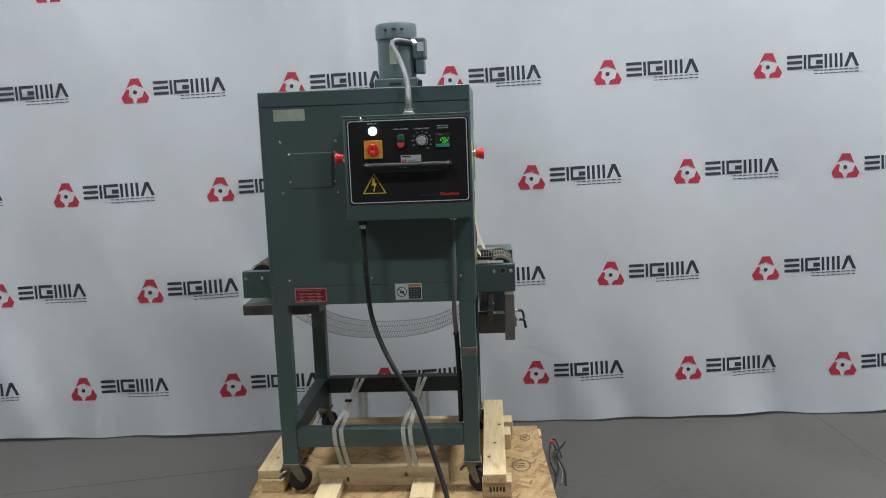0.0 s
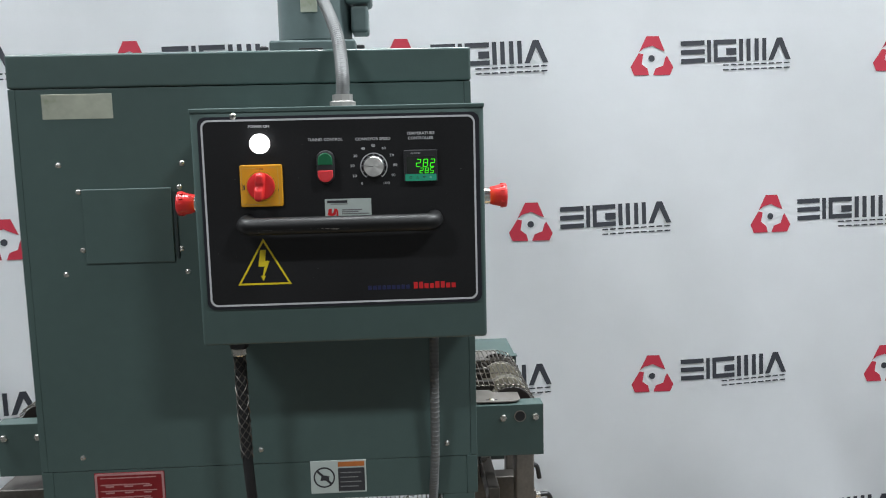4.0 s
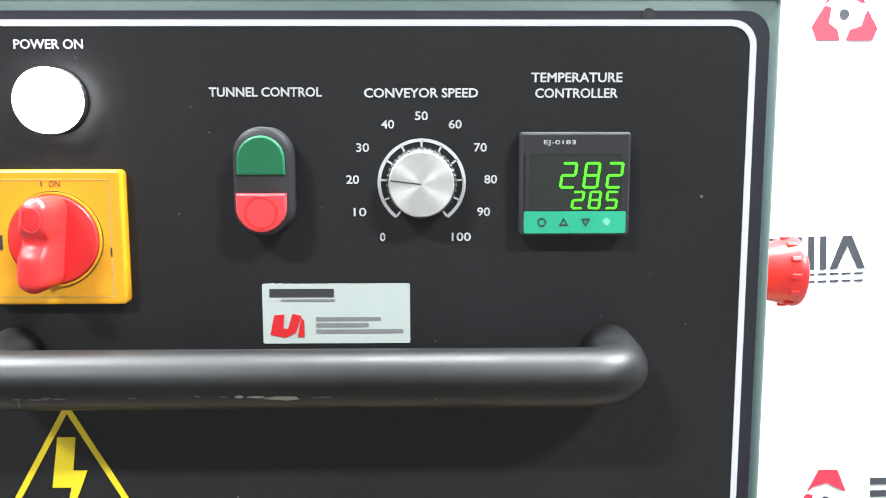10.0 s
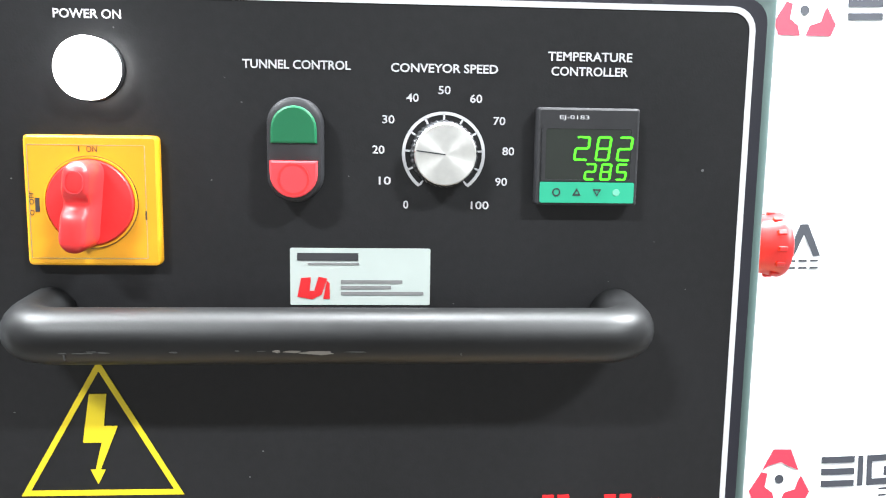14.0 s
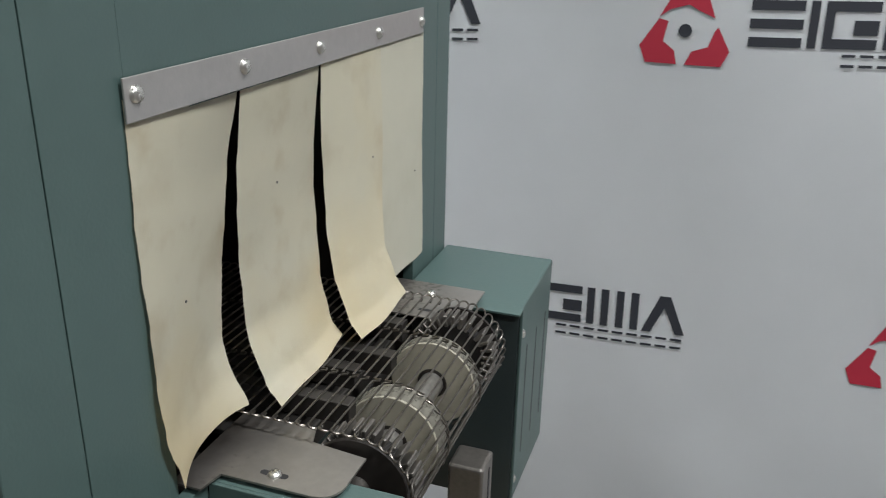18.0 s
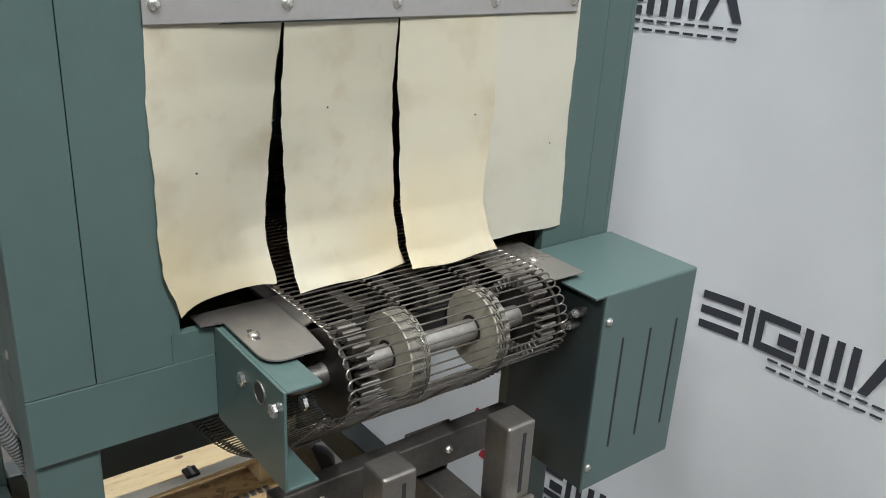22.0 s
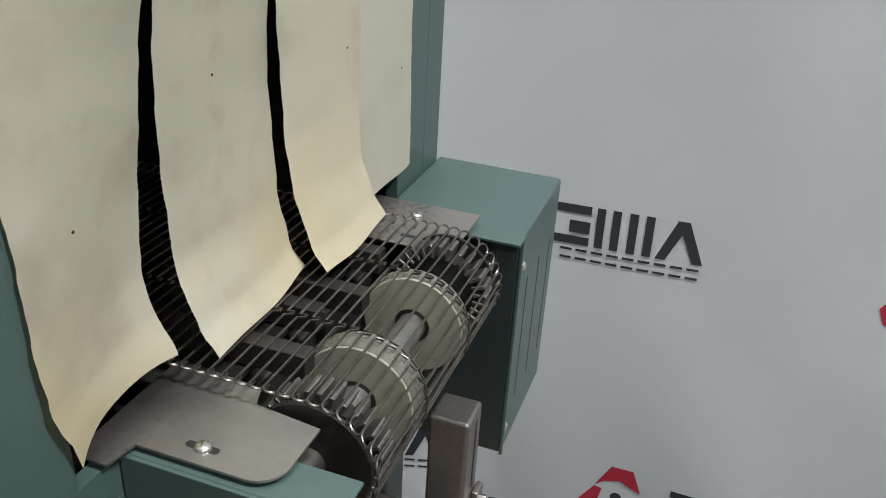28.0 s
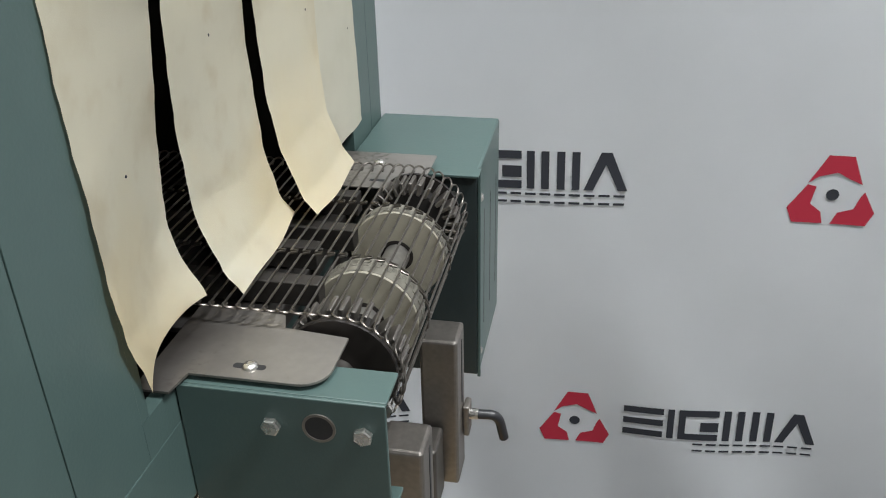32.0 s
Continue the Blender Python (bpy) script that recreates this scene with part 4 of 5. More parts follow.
lettering("lettering", "EJ-0183", 0.0150, 0.0026, at(-0.0928, 1.4942, -0.0103), WHITE_INK, box_)
own = bmesh.new()
for k, kx in enumerate((-0.1010, -0.0905, -0.0800)):
    if k == 0:
        c = [[(kx + r * math.cos(j * math.pi / 10), 1.4566 + r * math.sin(j * math.pi / 10)) for j in range(20)] for r in (0.0021, 0.0015)]
        ring(c[0], c[1], -0.0110, -0.0106, bm=own)
    else:
        s = 1 if k == 1 else -1
        ring([(kx - 0.0022, 1.4566 - s * 0.0017), (kx + 0.0022, 1.4566 - s * 0.0017), (kx, 1.4566 + s * 0.0022)], [(kx - 0.0012, 1.4566 - s * 0.0010), (kx + 0.0012, 1.4566 - s * 0.0010), (kx, 1.4566 + s * 0.0010)], -0.0110, -0.0106, bm=own)
part("key_symbols", own, TAG_INK, box_)
part("key_symbol", turned([(0.0019, 0), (0.0016, 0.0003)], 14, face_y(-0.0700, -0.0106, 1.4566)), TEAL_PALE, box_)
part("window_frame", ring(round_rect(TX0 + 0.0022, TX1 - 0.0022, 1.4622, 1.4902, 0.001, 2), round_rect(TX0 + 0.0042, TX1 - 0.0042, 1.4632, 1.4888, 0.0008, 2), -0.0109, -0.0104), BLACK, box_)
SEGS = {"2": "abged", "8": "abcdefg", "1": "bc", "5": "afgcd"}


def digit(ch, x, z, w, h, t):
    own = bmesh.new()
    lean = 0.12
    place = {"a": (0, h, w, h), "g": (0, h / 2, w, h / 2), "d": (0, 0, w, 0), "f": (0, h / 2, 0, h), "b": (w, h / 2, w, h), "e": (0, 0, 0, h / 2), "c": (w, 0, w, h / 2)}
    for s in SEGS[ch]:
        a0, b0, a1, b1 = place[s]
        g = 0.0
        if b0 == b1:
            pts = [(a0 + g, b0), (a0 + g + t / 2, b0 + t / 2), (a1 - g - t / 2, b0 + t / 2), (a1 - g, b0), (a1 - g - t / 2, b0 - t / 2), (a0 + g + t / 2, b0 - t / 2)]
        else:
            pts = [(a0, b0 + g), (a0 - t / 2, b0 + g + t / 2), (a0 - t / 2, b1 - g - t / 2), (a0, b1 - g), (a0 + t / 2, b1 - g - t / 2), (a0 + t / 2, b0 + g + t / 2)]
        slab([(x + px + lean * pz, z + pz) for px, pz in pts], -0.0111, -0.0107, bm=own)
    bmesh.ops.remove_doubles(own, verts=own.verts, dist=1e-5)
    return own


for k, ch in enumerate("282"):
    part("display_digit", digit(ch, -0.0924 + 0.0110 * k, 1.4732, 0.0064, 0.0114, 0.0010), LED, box_, "glowing green digit")
for k, ch in enumerate("285"):
    part("display_digit", digit(ch, -0.0868 + 0.0081 * k, 1.4633, 0.0048, 0.0077, 0.0009), LED, box_, "glowing green digit")
# dealer tag
tag = part("dealer_tag", slab(round_rect(-0.2371, -0.1644, 1.3956, 1.4256, 0.0008, 2), -0.0012, -0.0004), TAG, box_, "silver dealer tag with printed bars")
own = block(-0.2334, -0.2019, -0.0017, -0.0012, 1.4191, 1.4231)
part("tag_bar", own, TAG_INK, tag)
part("tag_bar", block(-0.2279, -0.2014, -0.0017, -0.0012, 1.4169, 1.4179), TAG_GREY, tag)
for k, w in enumerate((0.032, 0.026, 0.043)):
    part("tag_bar", block(-0.2109, -0.2109 + w, -0.0017, -0.0012, 1.4071 - k * 0.0031, 1.4089 - k * 0.0031), TAG_GREY, tag)
own = slab([(-0.2334, 1.4001), (-0.2259, 1.3986), (-0.2209, 1.4011), (-0.2179, 1.4096), (-0.2224, 1.4106), (-0.2247, 1.4031), (-0.2271, 1.4031), (-0.2264, 1.4103), (-0.2314, 1.4099)], -0.0017, -0.0012)
slab([(-0.2201, 1.3989), (-0.2167, 1.3989), (-0.2167, 1.4071), (-0.2181, 1.4086)], -0.0017, -0.0012, bm=own)
part("tag_emblem", own, RED_INK, tag)
# grab handle
pts = rounded([(-0.3585, -0.001, 1.3915), (-0.3585, -0.0415, 1.3892), (-0.0655, -0.0415, 1.3892), (-0.0655, -0.001, 1.3915)], 0.024, 8)
handle = part("grab_handle", tube(pts, 0.0134, 20), BLACK_METAL, box_, "black tubular grab handle", smooth=True)
rng_h = random.Random(31)
marks = [(-0.2185, 1.3842, 0.0095, 0.0010, STEEL), (-0.2300, 1.3848, 0.0050, 0.0006, STEEL), (-0.2375, 1.3850, 0.0022, 0.0007, STEEL)]
marks += [(rng_h.uniform(-0.335, -0.24), 1.3846 + rng_h.uniform(-0.0006, 0.0006), rng_h.uniform(0.0012, 0.004), rng_h.uniform(0.0002, 0.0004), WORN) for _ in range(9)]
marks += [(-0.3335, 1.3826, 0.0004, 0.0022, WORN), (-0.1520, 1.3832, 0.0004, 0.0009, WORN), (-0.2010, 1.3846, 0.0060, 0.0003, WORN)]
for x, z, w, h, mat_ in marks:
    n = 9
    y = -0.0415 - math.sqrt(0.0134**2 - (z - 1.3892) ** 2)
    part("paint_scuff", slab([(x + w * math.cos(2 * math.pi * k / n) * (0.6 + 0.2 * (k % 3)), z + h * math.sin(2 * math.pi * k / n) * (0.8 + 0.3 * (k % 2))) for k in range(n)], y - 0.0002, y + 0.0012), mat_, handle)
# voltage triangle
tri_o = [(-0.3787, 1.2922), (-0.2945, 1.2922), (-0.3364, 1.3662)]
cen = (-0.3364, 1.3169)
tri_i = [(cen[0] + (x - cen[0]) * 0.88, cen[1] + (z - cen[1]) * 0.88) for x, z in tri_o]
own = ring(tri_o, tri_i, -0.0011, -0.0004)
slab([(-0.3377 + 0.74 * (x + 0.3330), z) for x, z in ((-0.3385, 1.3480), (-0.3265, 1.3480), (-0.3290, 1.3305), (-0.3195, 1.3305), (-0.3325, 1.3065), (-0.3290, 1.3065), (-0.3345, 1.2985), (-0.3395, 1.3065), (-0.3360, 1.3065), (-0.3310, 1.3215), (-0.3440, 1.3215))], -0.0011, -0.0004, bm=own)
part("voltage_symbol", own, YELLOW_INK, box_, "yellow electric hazard triangle")
# maker's mark as plain bars
part("maker_bar", block(-0.1010, -0.0945, -0.0011, -0.0004, 1.2785, 1.2890), RED_INK, box_)
for k in range(7):
    part("maker_bar", block(-0.0925 + k * 0.0087, -0.0925 + k * 0.0087 + 0.0066, -0.0011, -0.0004, 1.2785, 1.2890 if k in (0, 3, 4) else 1.2862), RED_INK, box_)
for k in range(9):
    part("maker_bar", block(-0.1740 + k * 0.0076, -0.1740 + k * 0.0076 + 0.0058, -0.0011, -0.0004, 1.2785, 1.2850), BLUE_INK, box_)
ps = part("panel_screw", dome(0.0052, 0.003), ZINC, box_)
ps.matrix_basis = face_y(-0.3730, -0.0005, 1.5572)
part("screw_slot", block(-0.3754, -0.3706, -0.0042, -0.0030, 1.5568, 1.5576), TAG_INK, box_)
part("screw_slot", block(-0.3734, -0.3726, -0.0042, -0.0030, 1.5548, 1.5596), TAG_INK, box_)
part("screw_hole", turned([(0.003, 0), (0.003, 0.0006)], 12, face_y(-0.0500, -0.0001, 1.5548)), BLACK, box_)
rng_p = random.Random(8)
for k in range(22):
    part("dust_speck", turned([(0.0004, 0), (0.0003, 0.0002)], 6, face_y(rng_p.uniform(-0.415, -0.005), -0.0005, rng_p.uniform(1.27, 1.545)) @ Matrix.Diagonal((rng_p.uniform(0.6, 1.6), rng_p.uniform(0.6, 1.2), 1, 1))), CONDUIT, box_)
part("scratch", turned([(0.0008, 0), (0.0007, 0.0002)], 8, face_y(-0.0215, -0.0005, 1.4680)), CONDUIT, box_)


def stop_button(x, s):
    """A mushroom stop button on the cabinet's side, s = +1 or -1 along x."""
    m = Matrix.Translation((x, 0.0735, 1.4190)) @ pose(0, 0, 0, 0, 90 * s, 0)
    disc = part("stop_disc", turned([(0.0435, 0), (0.0435, 0.0010), (0.0429, 0.0013)], 48, m), YELLOW_INK, box_, "round yellow emergency stop plate")
    part("collar", turned([(0.0148, 0.001), (0.0148, 0.0020), (0.0140, 0.0024), (0.0140, 0.0125), (0.0134, 0.0130), (0.0134, 0.0150)], 28, m), CHROME, box_, "chrome collar", smooth=True)
    part("stop_knob", turned([(0.0130, 0.0145), (0.0146, 0.0160), (0.0172, 0.0270), (0.0198, 0.0375), (0.0205, 0.0400), (0.0198, 0.0422), (0.0178, 0.0434), (0.004, 0.0440)], 36, m), RED, box_, "red mushroom stop knob", smooth=True)
    own = bmesh.new()
    for k in range(12):
        a = 2 * math.pi * k / 12
        tooth = block(-0.0016, 0.0016, 0.0182, 0.0205, 0.0330, 0.0385, 0.0006)
        tooth.transform(m @ Matrix.Rotation(a, 4, "Z"))
        merge(own, tooth)
    part("knob_ribs", own, RED, box_)
    if s > 0:
        for k, ch in enumerate("STOP"):
            a = -24 + 16 * k
            mm = m @ Matrix.Rotation(radians(90 + a), 4, "Z") @ Matrix.Translation((0, -0.0335, 0.0016)) @ Matrix.Rotation(radians(-90), 4, "X")
            lettering("lettering", ch, 0.0062, 0.0086, mm, TAG_INK, box_, 0.01)


stop_button(CX1, 1)
stop_button(CX0, -1)
# conduits and cables
con = part("motor_conduit", tube(spline([(-0.207, 0.060, CZ1 + 0.012), (-0.207, 0.075, 1.63), (-0.220, 0.16, 1.70), (-0.255, 0.28, 1.785), (-0.293, 0.40, 1.850), (-0.275, 0.435, 1.868), (-0.238, 0.46, 1.864), (-0.218, 0.485, 1.862)], 10), 0.0100, 14), CONDUIT, tunnel, "grey ribbed flexible conduit", smooth=True)
own = bmesh.new()
for p, q in zip(spline([(-0.207, 0.060, CZ1 + 0.012), (-0.207, 0.075, 1.63), (-0.220, 0.16, 1.70), (-0.255, 0.28, 1.785)], 10), spline([(-0.207, 0.060, CZ1 + 0.012), (-0.207, 0.075, 1.63), (-0.220, 0.16, 1.70), (-0.255, 0.28, 1.785)], 10)[1:]):
    d = (q - p)
    for s in (0.0, 0.5):
        turned([(0.0106, -0.0022), (0.0113, 0), (0.0106, 0.0022)], 14, Matrix.Translation(p + d * s) @ d.to_track_quat("Z", "Y").to_matrix().to_4x4(), bm=own)
part("conduit_ribs", own, CONDUIT, con, smooth=True)
part("conduit_fitting", turned([(0.021, 0), (0.021, 0.010), (0.0165, 0.012), (0.0165, 0.022)], 8, Matrix.Translation((-0.207, 0.060, CZ1 + 0.001))), ALU, con)
part("conduit_fitting", turned([(0.017, 0), (0.017, 0.02)], 8, pose(-0.226, 0.478, 1.861, 0, 90, 35)), ZINC, con)
POWER = spline([(-0.399, 0.08, CZ0 - 0.02), (-0.398, 0.083, 1.05), (-0.395, 0.085, 0.95), (-0.386, 0.09, 0.832), (-0.351, 0.05, 0.735), (-0.297, 0.0, 0.642), (-0.224, -0.03, 0.523), (-0.168, -0.06, 0.359), (-0.115, -0.12, 0.20), (-0.085, -0.20, 0.06), (-0.04, -0.30, FLOOR + 0.013), (0.10, -0.42, FLOOR + 0.013), (0.6, -0.45, FLOOR + 0.013)], 8)
cable = part("power_cable", tube(POWER, 0.0092, 10), CABLE, tunnel, "thick black power cable", smooth=True)
grip = [p for p in POWER if p.z > 0.97]
for turn_ in (-1, 1):
    for k in range(5):
        line = []
        for j in range(len(grip) * 4 - 3):
            p = grip[j // 4].lerp(grip[min(j // 4 + 1, len(grip) - 1)], (j % 4) / 4)
            a = turn_ * (p.z - CZ0) * 75 + 2 * math.pi * k / 5
            line.append(p + Vector((math.cos(a), math.sin(a), 0)) * (0.0102 - 0.0004 * turn_))
        part("grip_wire", tube(line, 0.0008, 4), STEEL_DARK, cable)
part("grip_collar", turned([(0.0120, -0.036), (0.0135, -0.034), (0.0135, -0.024), (0.0120, -0.0225)], 14, Matrix.Translation((-0.399, 0.08, CZ0))), ZINC, cable)
part("cable_gland", turned([(0.016, -0.022), (0.016, -0.001), (0.019, 0.0)], 8, Matrix.Translation((-0.399, 0.08, CZ0))), BLACK, tunnel)
DROP = spline([(-0.066, 0.125, CZ0 - 0.010), (-0.067, 0.135, 1.08), (-0.068, 0.148, 0.955), (-0.072, 0.161, 0.870), (-0.075, 0.182, 0.810), (-0.073, 0.199, 0.750), (-0.070, 0.212, 0.700)], 14)
con = part("sensor_conduit", tube(DROP, 0.0080, 12), CONDUIT, tunnel, "grey ribbed conduit below the control cabinet", smooth=True)
own = bmesh.new()
for p, q in zip(DROP, DROP[1:]):
    turned([(0.0082, -0.0018), (0.0089, 0), (0.0082, 0.0018)], 12, Matrix.Translation(p) @ (q - p).to_track_quat("Z", "Y").to_matrix().to_4x4(), bm=own)
part("conduit_ribs", own, CONDUIT, con, smooth=True)
part("leg_cable", tube(spline([(-0.0715, 0.207, 0.72), (-0.069, 0.215, 0.65), (-0.066, 0.215, 0.48), (-0.066, 0.220, 0.352)], 8), 0.0098, 10), CABLE, tunnel, "black cable strapped along the leg", smooth=True)
part("cable_tie", turned([(0.0125, -0.005), (0.0125, 0.005)], 12, Matrix.Translation((-0.072, 0.204, 0.718))), BLACK, tunnel)
part("cable_gland", turned([(0.014, -0.018), (0.014, -0.001), (0.017, 0.0)], 8, Matrix.Translation((-0.066, 0.125, CZ0))), ZINC, tunnel)
part("leg_clamp", block(-0.057, 0.0085, 0.1765, 0.2415, 0.632, 0.667, 0.002), STEEL, tunnel)

# ---------------------------------------------------------------- flaps over the exit
FZ = 1.279
part("flap_strip", block(X1 + 0.0022, X1 + 0.0040, 0.312, 0.846, 1.264, 1.293, 0.0006), ALU, tunnel, "aluminium clamping strip")
rb = part("strip_screw", dome(0.0062, 0.0042), ZINC, tunnel, smooth=True)
rb.matrix_basis = face_x(X1 + 0.0040, 0.323, 1.2815)
for y, z in ((0.451, 1.2805), (0.578, 1.2795), (0.712, 1.278), (0.8375, 1.2775)):
    share(rb, "strip_screw", face_x(X1 + 0.0040, y, z), tunnel)


def along(edge, z):
    """Depth x and place y of a strip's edge, given as (z, x, y) from the top down, at height z."""
    for p, q in zip(edge, edge[1:]):
        if z >= q[0]:
            s = (p[0] - z) / (p[0] - q[0])
            s = s * s * (3 - 2 * s) * 0.4 + s * 0.6
            return p[1] + (q[1] - p[1]) * s, p[2] + (q[2] - p[2]) * s
    return edge[-1][1], edge[-1][2]


def flap(left, right, seed, curl=0.0):
    """A hanging strip between two edges, each a few (z, x, y) from the top down."""
    own = bmesh.new()
    r = random.Random(seed)
    nu, nv = 14, 44
    ph = [r.uniform(0, 6.28) for _ in range(6)]
    rows_ = []
    for j in range(nv + 1):
        v = j / nv
        z0, z1 = FZ + (left[-1][0] - FZ) * v, FZ + (right[-1][0] - FZ) * v
        xa, ya = along(left, z0)
        xb, yb = along(right, z1)
        ya += min(1, 4 * v) * (0.0009 * math.sin(13 * v + ph[0]) + 0.0005 * math.sin(43 * v + ph[1]) + 0.00035 * math.sin(91 * v + ph[2]))
        yb += min(1, 4 * v) * (0.0009 * math.sin(11 * v + ph[3]) + 0.0005 * math.sin(39 * v + ph[4]) + 0.00035 * math.sin(83 * v + ph[5]))
        row = []
        for i in range(nu + 1):
            u = i / nu
            belly = math.sin(math.pi * u) * (0.0035 * v + curl * v**3)
            row.append(own.verts.new((xa + (xb - xa) * u + belly, ya + (yb - ya) * u, z0 + (z1 - z0) * u + 0.0015 * v * math.sin(8 * u + ph[0]) + 0.007 * math.sin(math.pi * u**0.7) * v**6 * (curl < 0))))
        rows_.append(row)
    for j in range(nv):
        for i in range(nu):
            own.faces.new((rows_[j][i], rows_[j][i + 1], rows_[j + 1][i + 1], rows_[j + 1][i]))
    bmesh.ops.solidify(own, geom=own.faces[:], thickness=0.0016)
    bmesh.ops.recalc_face_normals(own, faces=own.faces)
    return own


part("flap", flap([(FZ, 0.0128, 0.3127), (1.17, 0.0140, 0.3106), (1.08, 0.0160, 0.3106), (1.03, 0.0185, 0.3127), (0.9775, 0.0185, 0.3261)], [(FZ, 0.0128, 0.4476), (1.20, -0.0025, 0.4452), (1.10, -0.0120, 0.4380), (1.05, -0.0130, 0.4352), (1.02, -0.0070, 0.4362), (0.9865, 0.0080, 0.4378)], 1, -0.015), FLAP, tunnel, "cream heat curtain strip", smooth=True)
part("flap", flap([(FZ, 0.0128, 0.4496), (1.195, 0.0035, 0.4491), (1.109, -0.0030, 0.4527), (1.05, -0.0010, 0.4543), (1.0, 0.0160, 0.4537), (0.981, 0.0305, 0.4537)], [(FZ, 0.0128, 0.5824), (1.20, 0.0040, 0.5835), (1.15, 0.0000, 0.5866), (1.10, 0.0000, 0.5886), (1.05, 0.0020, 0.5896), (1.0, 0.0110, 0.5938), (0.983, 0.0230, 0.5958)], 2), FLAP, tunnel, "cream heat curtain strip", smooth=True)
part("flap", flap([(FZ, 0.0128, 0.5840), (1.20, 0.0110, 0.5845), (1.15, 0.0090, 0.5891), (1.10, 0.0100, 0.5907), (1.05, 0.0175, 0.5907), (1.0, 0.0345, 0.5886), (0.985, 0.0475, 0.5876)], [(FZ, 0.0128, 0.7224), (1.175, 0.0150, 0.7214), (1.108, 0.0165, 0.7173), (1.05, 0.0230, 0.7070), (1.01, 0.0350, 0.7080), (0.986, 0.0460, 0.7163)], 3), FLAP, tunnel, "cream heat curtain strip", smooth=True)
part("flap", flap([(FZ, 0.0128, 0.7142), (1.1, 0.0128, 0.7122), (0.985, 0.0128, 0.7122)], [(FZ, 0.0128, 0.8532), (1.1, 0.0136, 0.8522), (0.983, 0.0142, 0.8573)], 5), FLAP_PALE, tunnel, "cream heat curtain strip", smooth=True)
fleck = part("flap_fleck", turned([(0.0012, 0), (0.0010, 0.0003)], 7, Matrix.Identity(4)), TAG_INK, tunnel)
fleck.matrix_basis = face_x(0.0163, 0.352, 1.125)
for x, y, z in ((0.0160, 0.820, 1.101), (0.0165, 0.692, 1.150), (0.0120, 0.497, 1.175)):
    share(fleck, "flap_fleck", face_x(x, y, z), tunnel)

# Entry flaps, coloured dark so they look unlit through the exit slits.
for k in range(4):
    y = 0.314 + 0.131 * k
    m = Matrix.Translation((X0 + X1, 0, 0)) @ Matrix.Diagonal((-1, 1, 1, 1))
    low = 0.982 if k < 3 else 0.957
    own = flap([(FZ, 0.0125, y), (1.1, 0.013, y), (low, 0.014, y)], [(FZ, 0.0125, y + 0.130), (1.1, 0.013, y + 0.1312), (low, 0.014, y + 0.1312)], 20 + k)
    own.transform(m)
    bmesh.ops.reverse_faces(own, faces=own.faces)
    part("flap", own, FLAP_SHADED, tunnel, "heat curtain strip coloured for the tunnel's shade", smooth=True)
part("flap_strip", block(X0 - 0.0064, X0 - 0.0046, 0.312, 0.846, 1.264, 1.293, 0.0006), ALU, tunnel, "aluminium clamping strip")

# ---------------------------------------------------------------- conveyor
BR, BZ = 0.0520, 0.9270
XE, XW = 0.1110, -0.8900
BY0, BY1 = 0.438, 0.725
TOPZ = BZ + BR


def end_frame(xa, xb):
    """The near side plate of a conveyor end: a folded channel. xa at the body, xb at the tip."""
    lo, hi = min(xa, xb), max(xa, xb)
    bm = block(lo, hi, 0.362, 0.3655, 0.848, 0.9585, 0.001)
    block(lo, hi, 0.3655, 0.402, 0.9555, 0.9585, 0.0008, bm=bm)
    block(lo, hi, 0.3655, 0.398, 0.848, 0.851, 0.0008, bm=bm)
    return part("end_frame", bm, GREEN, tunnel, "folded green conveyor side plate")


end_frame(X1 + 0.001, 0.1685)
end_frame(X0 - 0.001, -0.9530)
fb = part("frame_bolt", bolt_head(0.0075, 0.005), ZINC, tunnel)
fb.matrix_basis = face_y(0.0832, 0.3618, 0.9315)
share(fb, "frame_bolt", face_y(0.1515, 0.3618, 0.9318, 20), tunnel)
share(fb, "frame_bolt", face_y(-0.938, 0.3618, 0.9300), tunnel)
share(fb, "frame_bolt", face_y(-0.870, 0.3618, 0.9300), tunnel)
part("take_up_hole", ring([(0.1190 + 0.0125 * math.cos(k * math.pi / 12), 0.9335 + 0.0125 * math.sin(k * math.pi / 12)) for k in range(24)], [(0.1190 + 0.0105 * math.cos(k * math.pi / 12), 0.9335 + 0.0105 * math.sin(k * math.pi / 12)) for k in range(24)], 0.3608, 0.362), STEEL, tunnel)
part("hole_dark", turned([(0.0106, 0), (0.0106, 0.0006)], 20, face_y(0.1190, 0.3619, 0.9335)), BLACK, tunnel)
share(fb, "frame_bolt", pose(0.1600, 0.384, 0.936, 90, 0, 180), tunnel)
# cover plates over the belt's edges
out = [(-0.010, 0.346), (0.017, 0.346), (0.021, 0.369), (0.102, 0.369)] + [(0.102 + 0.021 * math.sin(radians(a)), 0.390 - 0.021 * math.cos(radians(a))) for a in range(10, 91, 16)] + [(0.123, 0.4300), (0.070, 0.4360), (0.064, 0.453), (-0.010, 0.460)]
bm = slab(out, 0.9625, 0.9645)
bm.transform(Matrix(((1, 0, 0, 0), (0, 0, 1, 0), (0, 1, 0, 0), (0, 0, 0, 1))))
bmesh.ops.recalc_face_normals(bm, faces=bm.faces)
part("cover_plate", bm, PLATE, tunnel, "heat-stained steel cover plate")
bm = block(-0.010, 0.118, 0.704, 0.800, 0.9622, 0.9642, 0.0006)
part("cover_plate", bm, PLATE, tunnel, "heat-stained steel cover plate")
pl = part("plate_screw", dome(0.0062, 0.0035), ZINC, tunnel, smooth=True)
pl.matrix_basis = pose(0.0625, 0.3835, 0.9645)
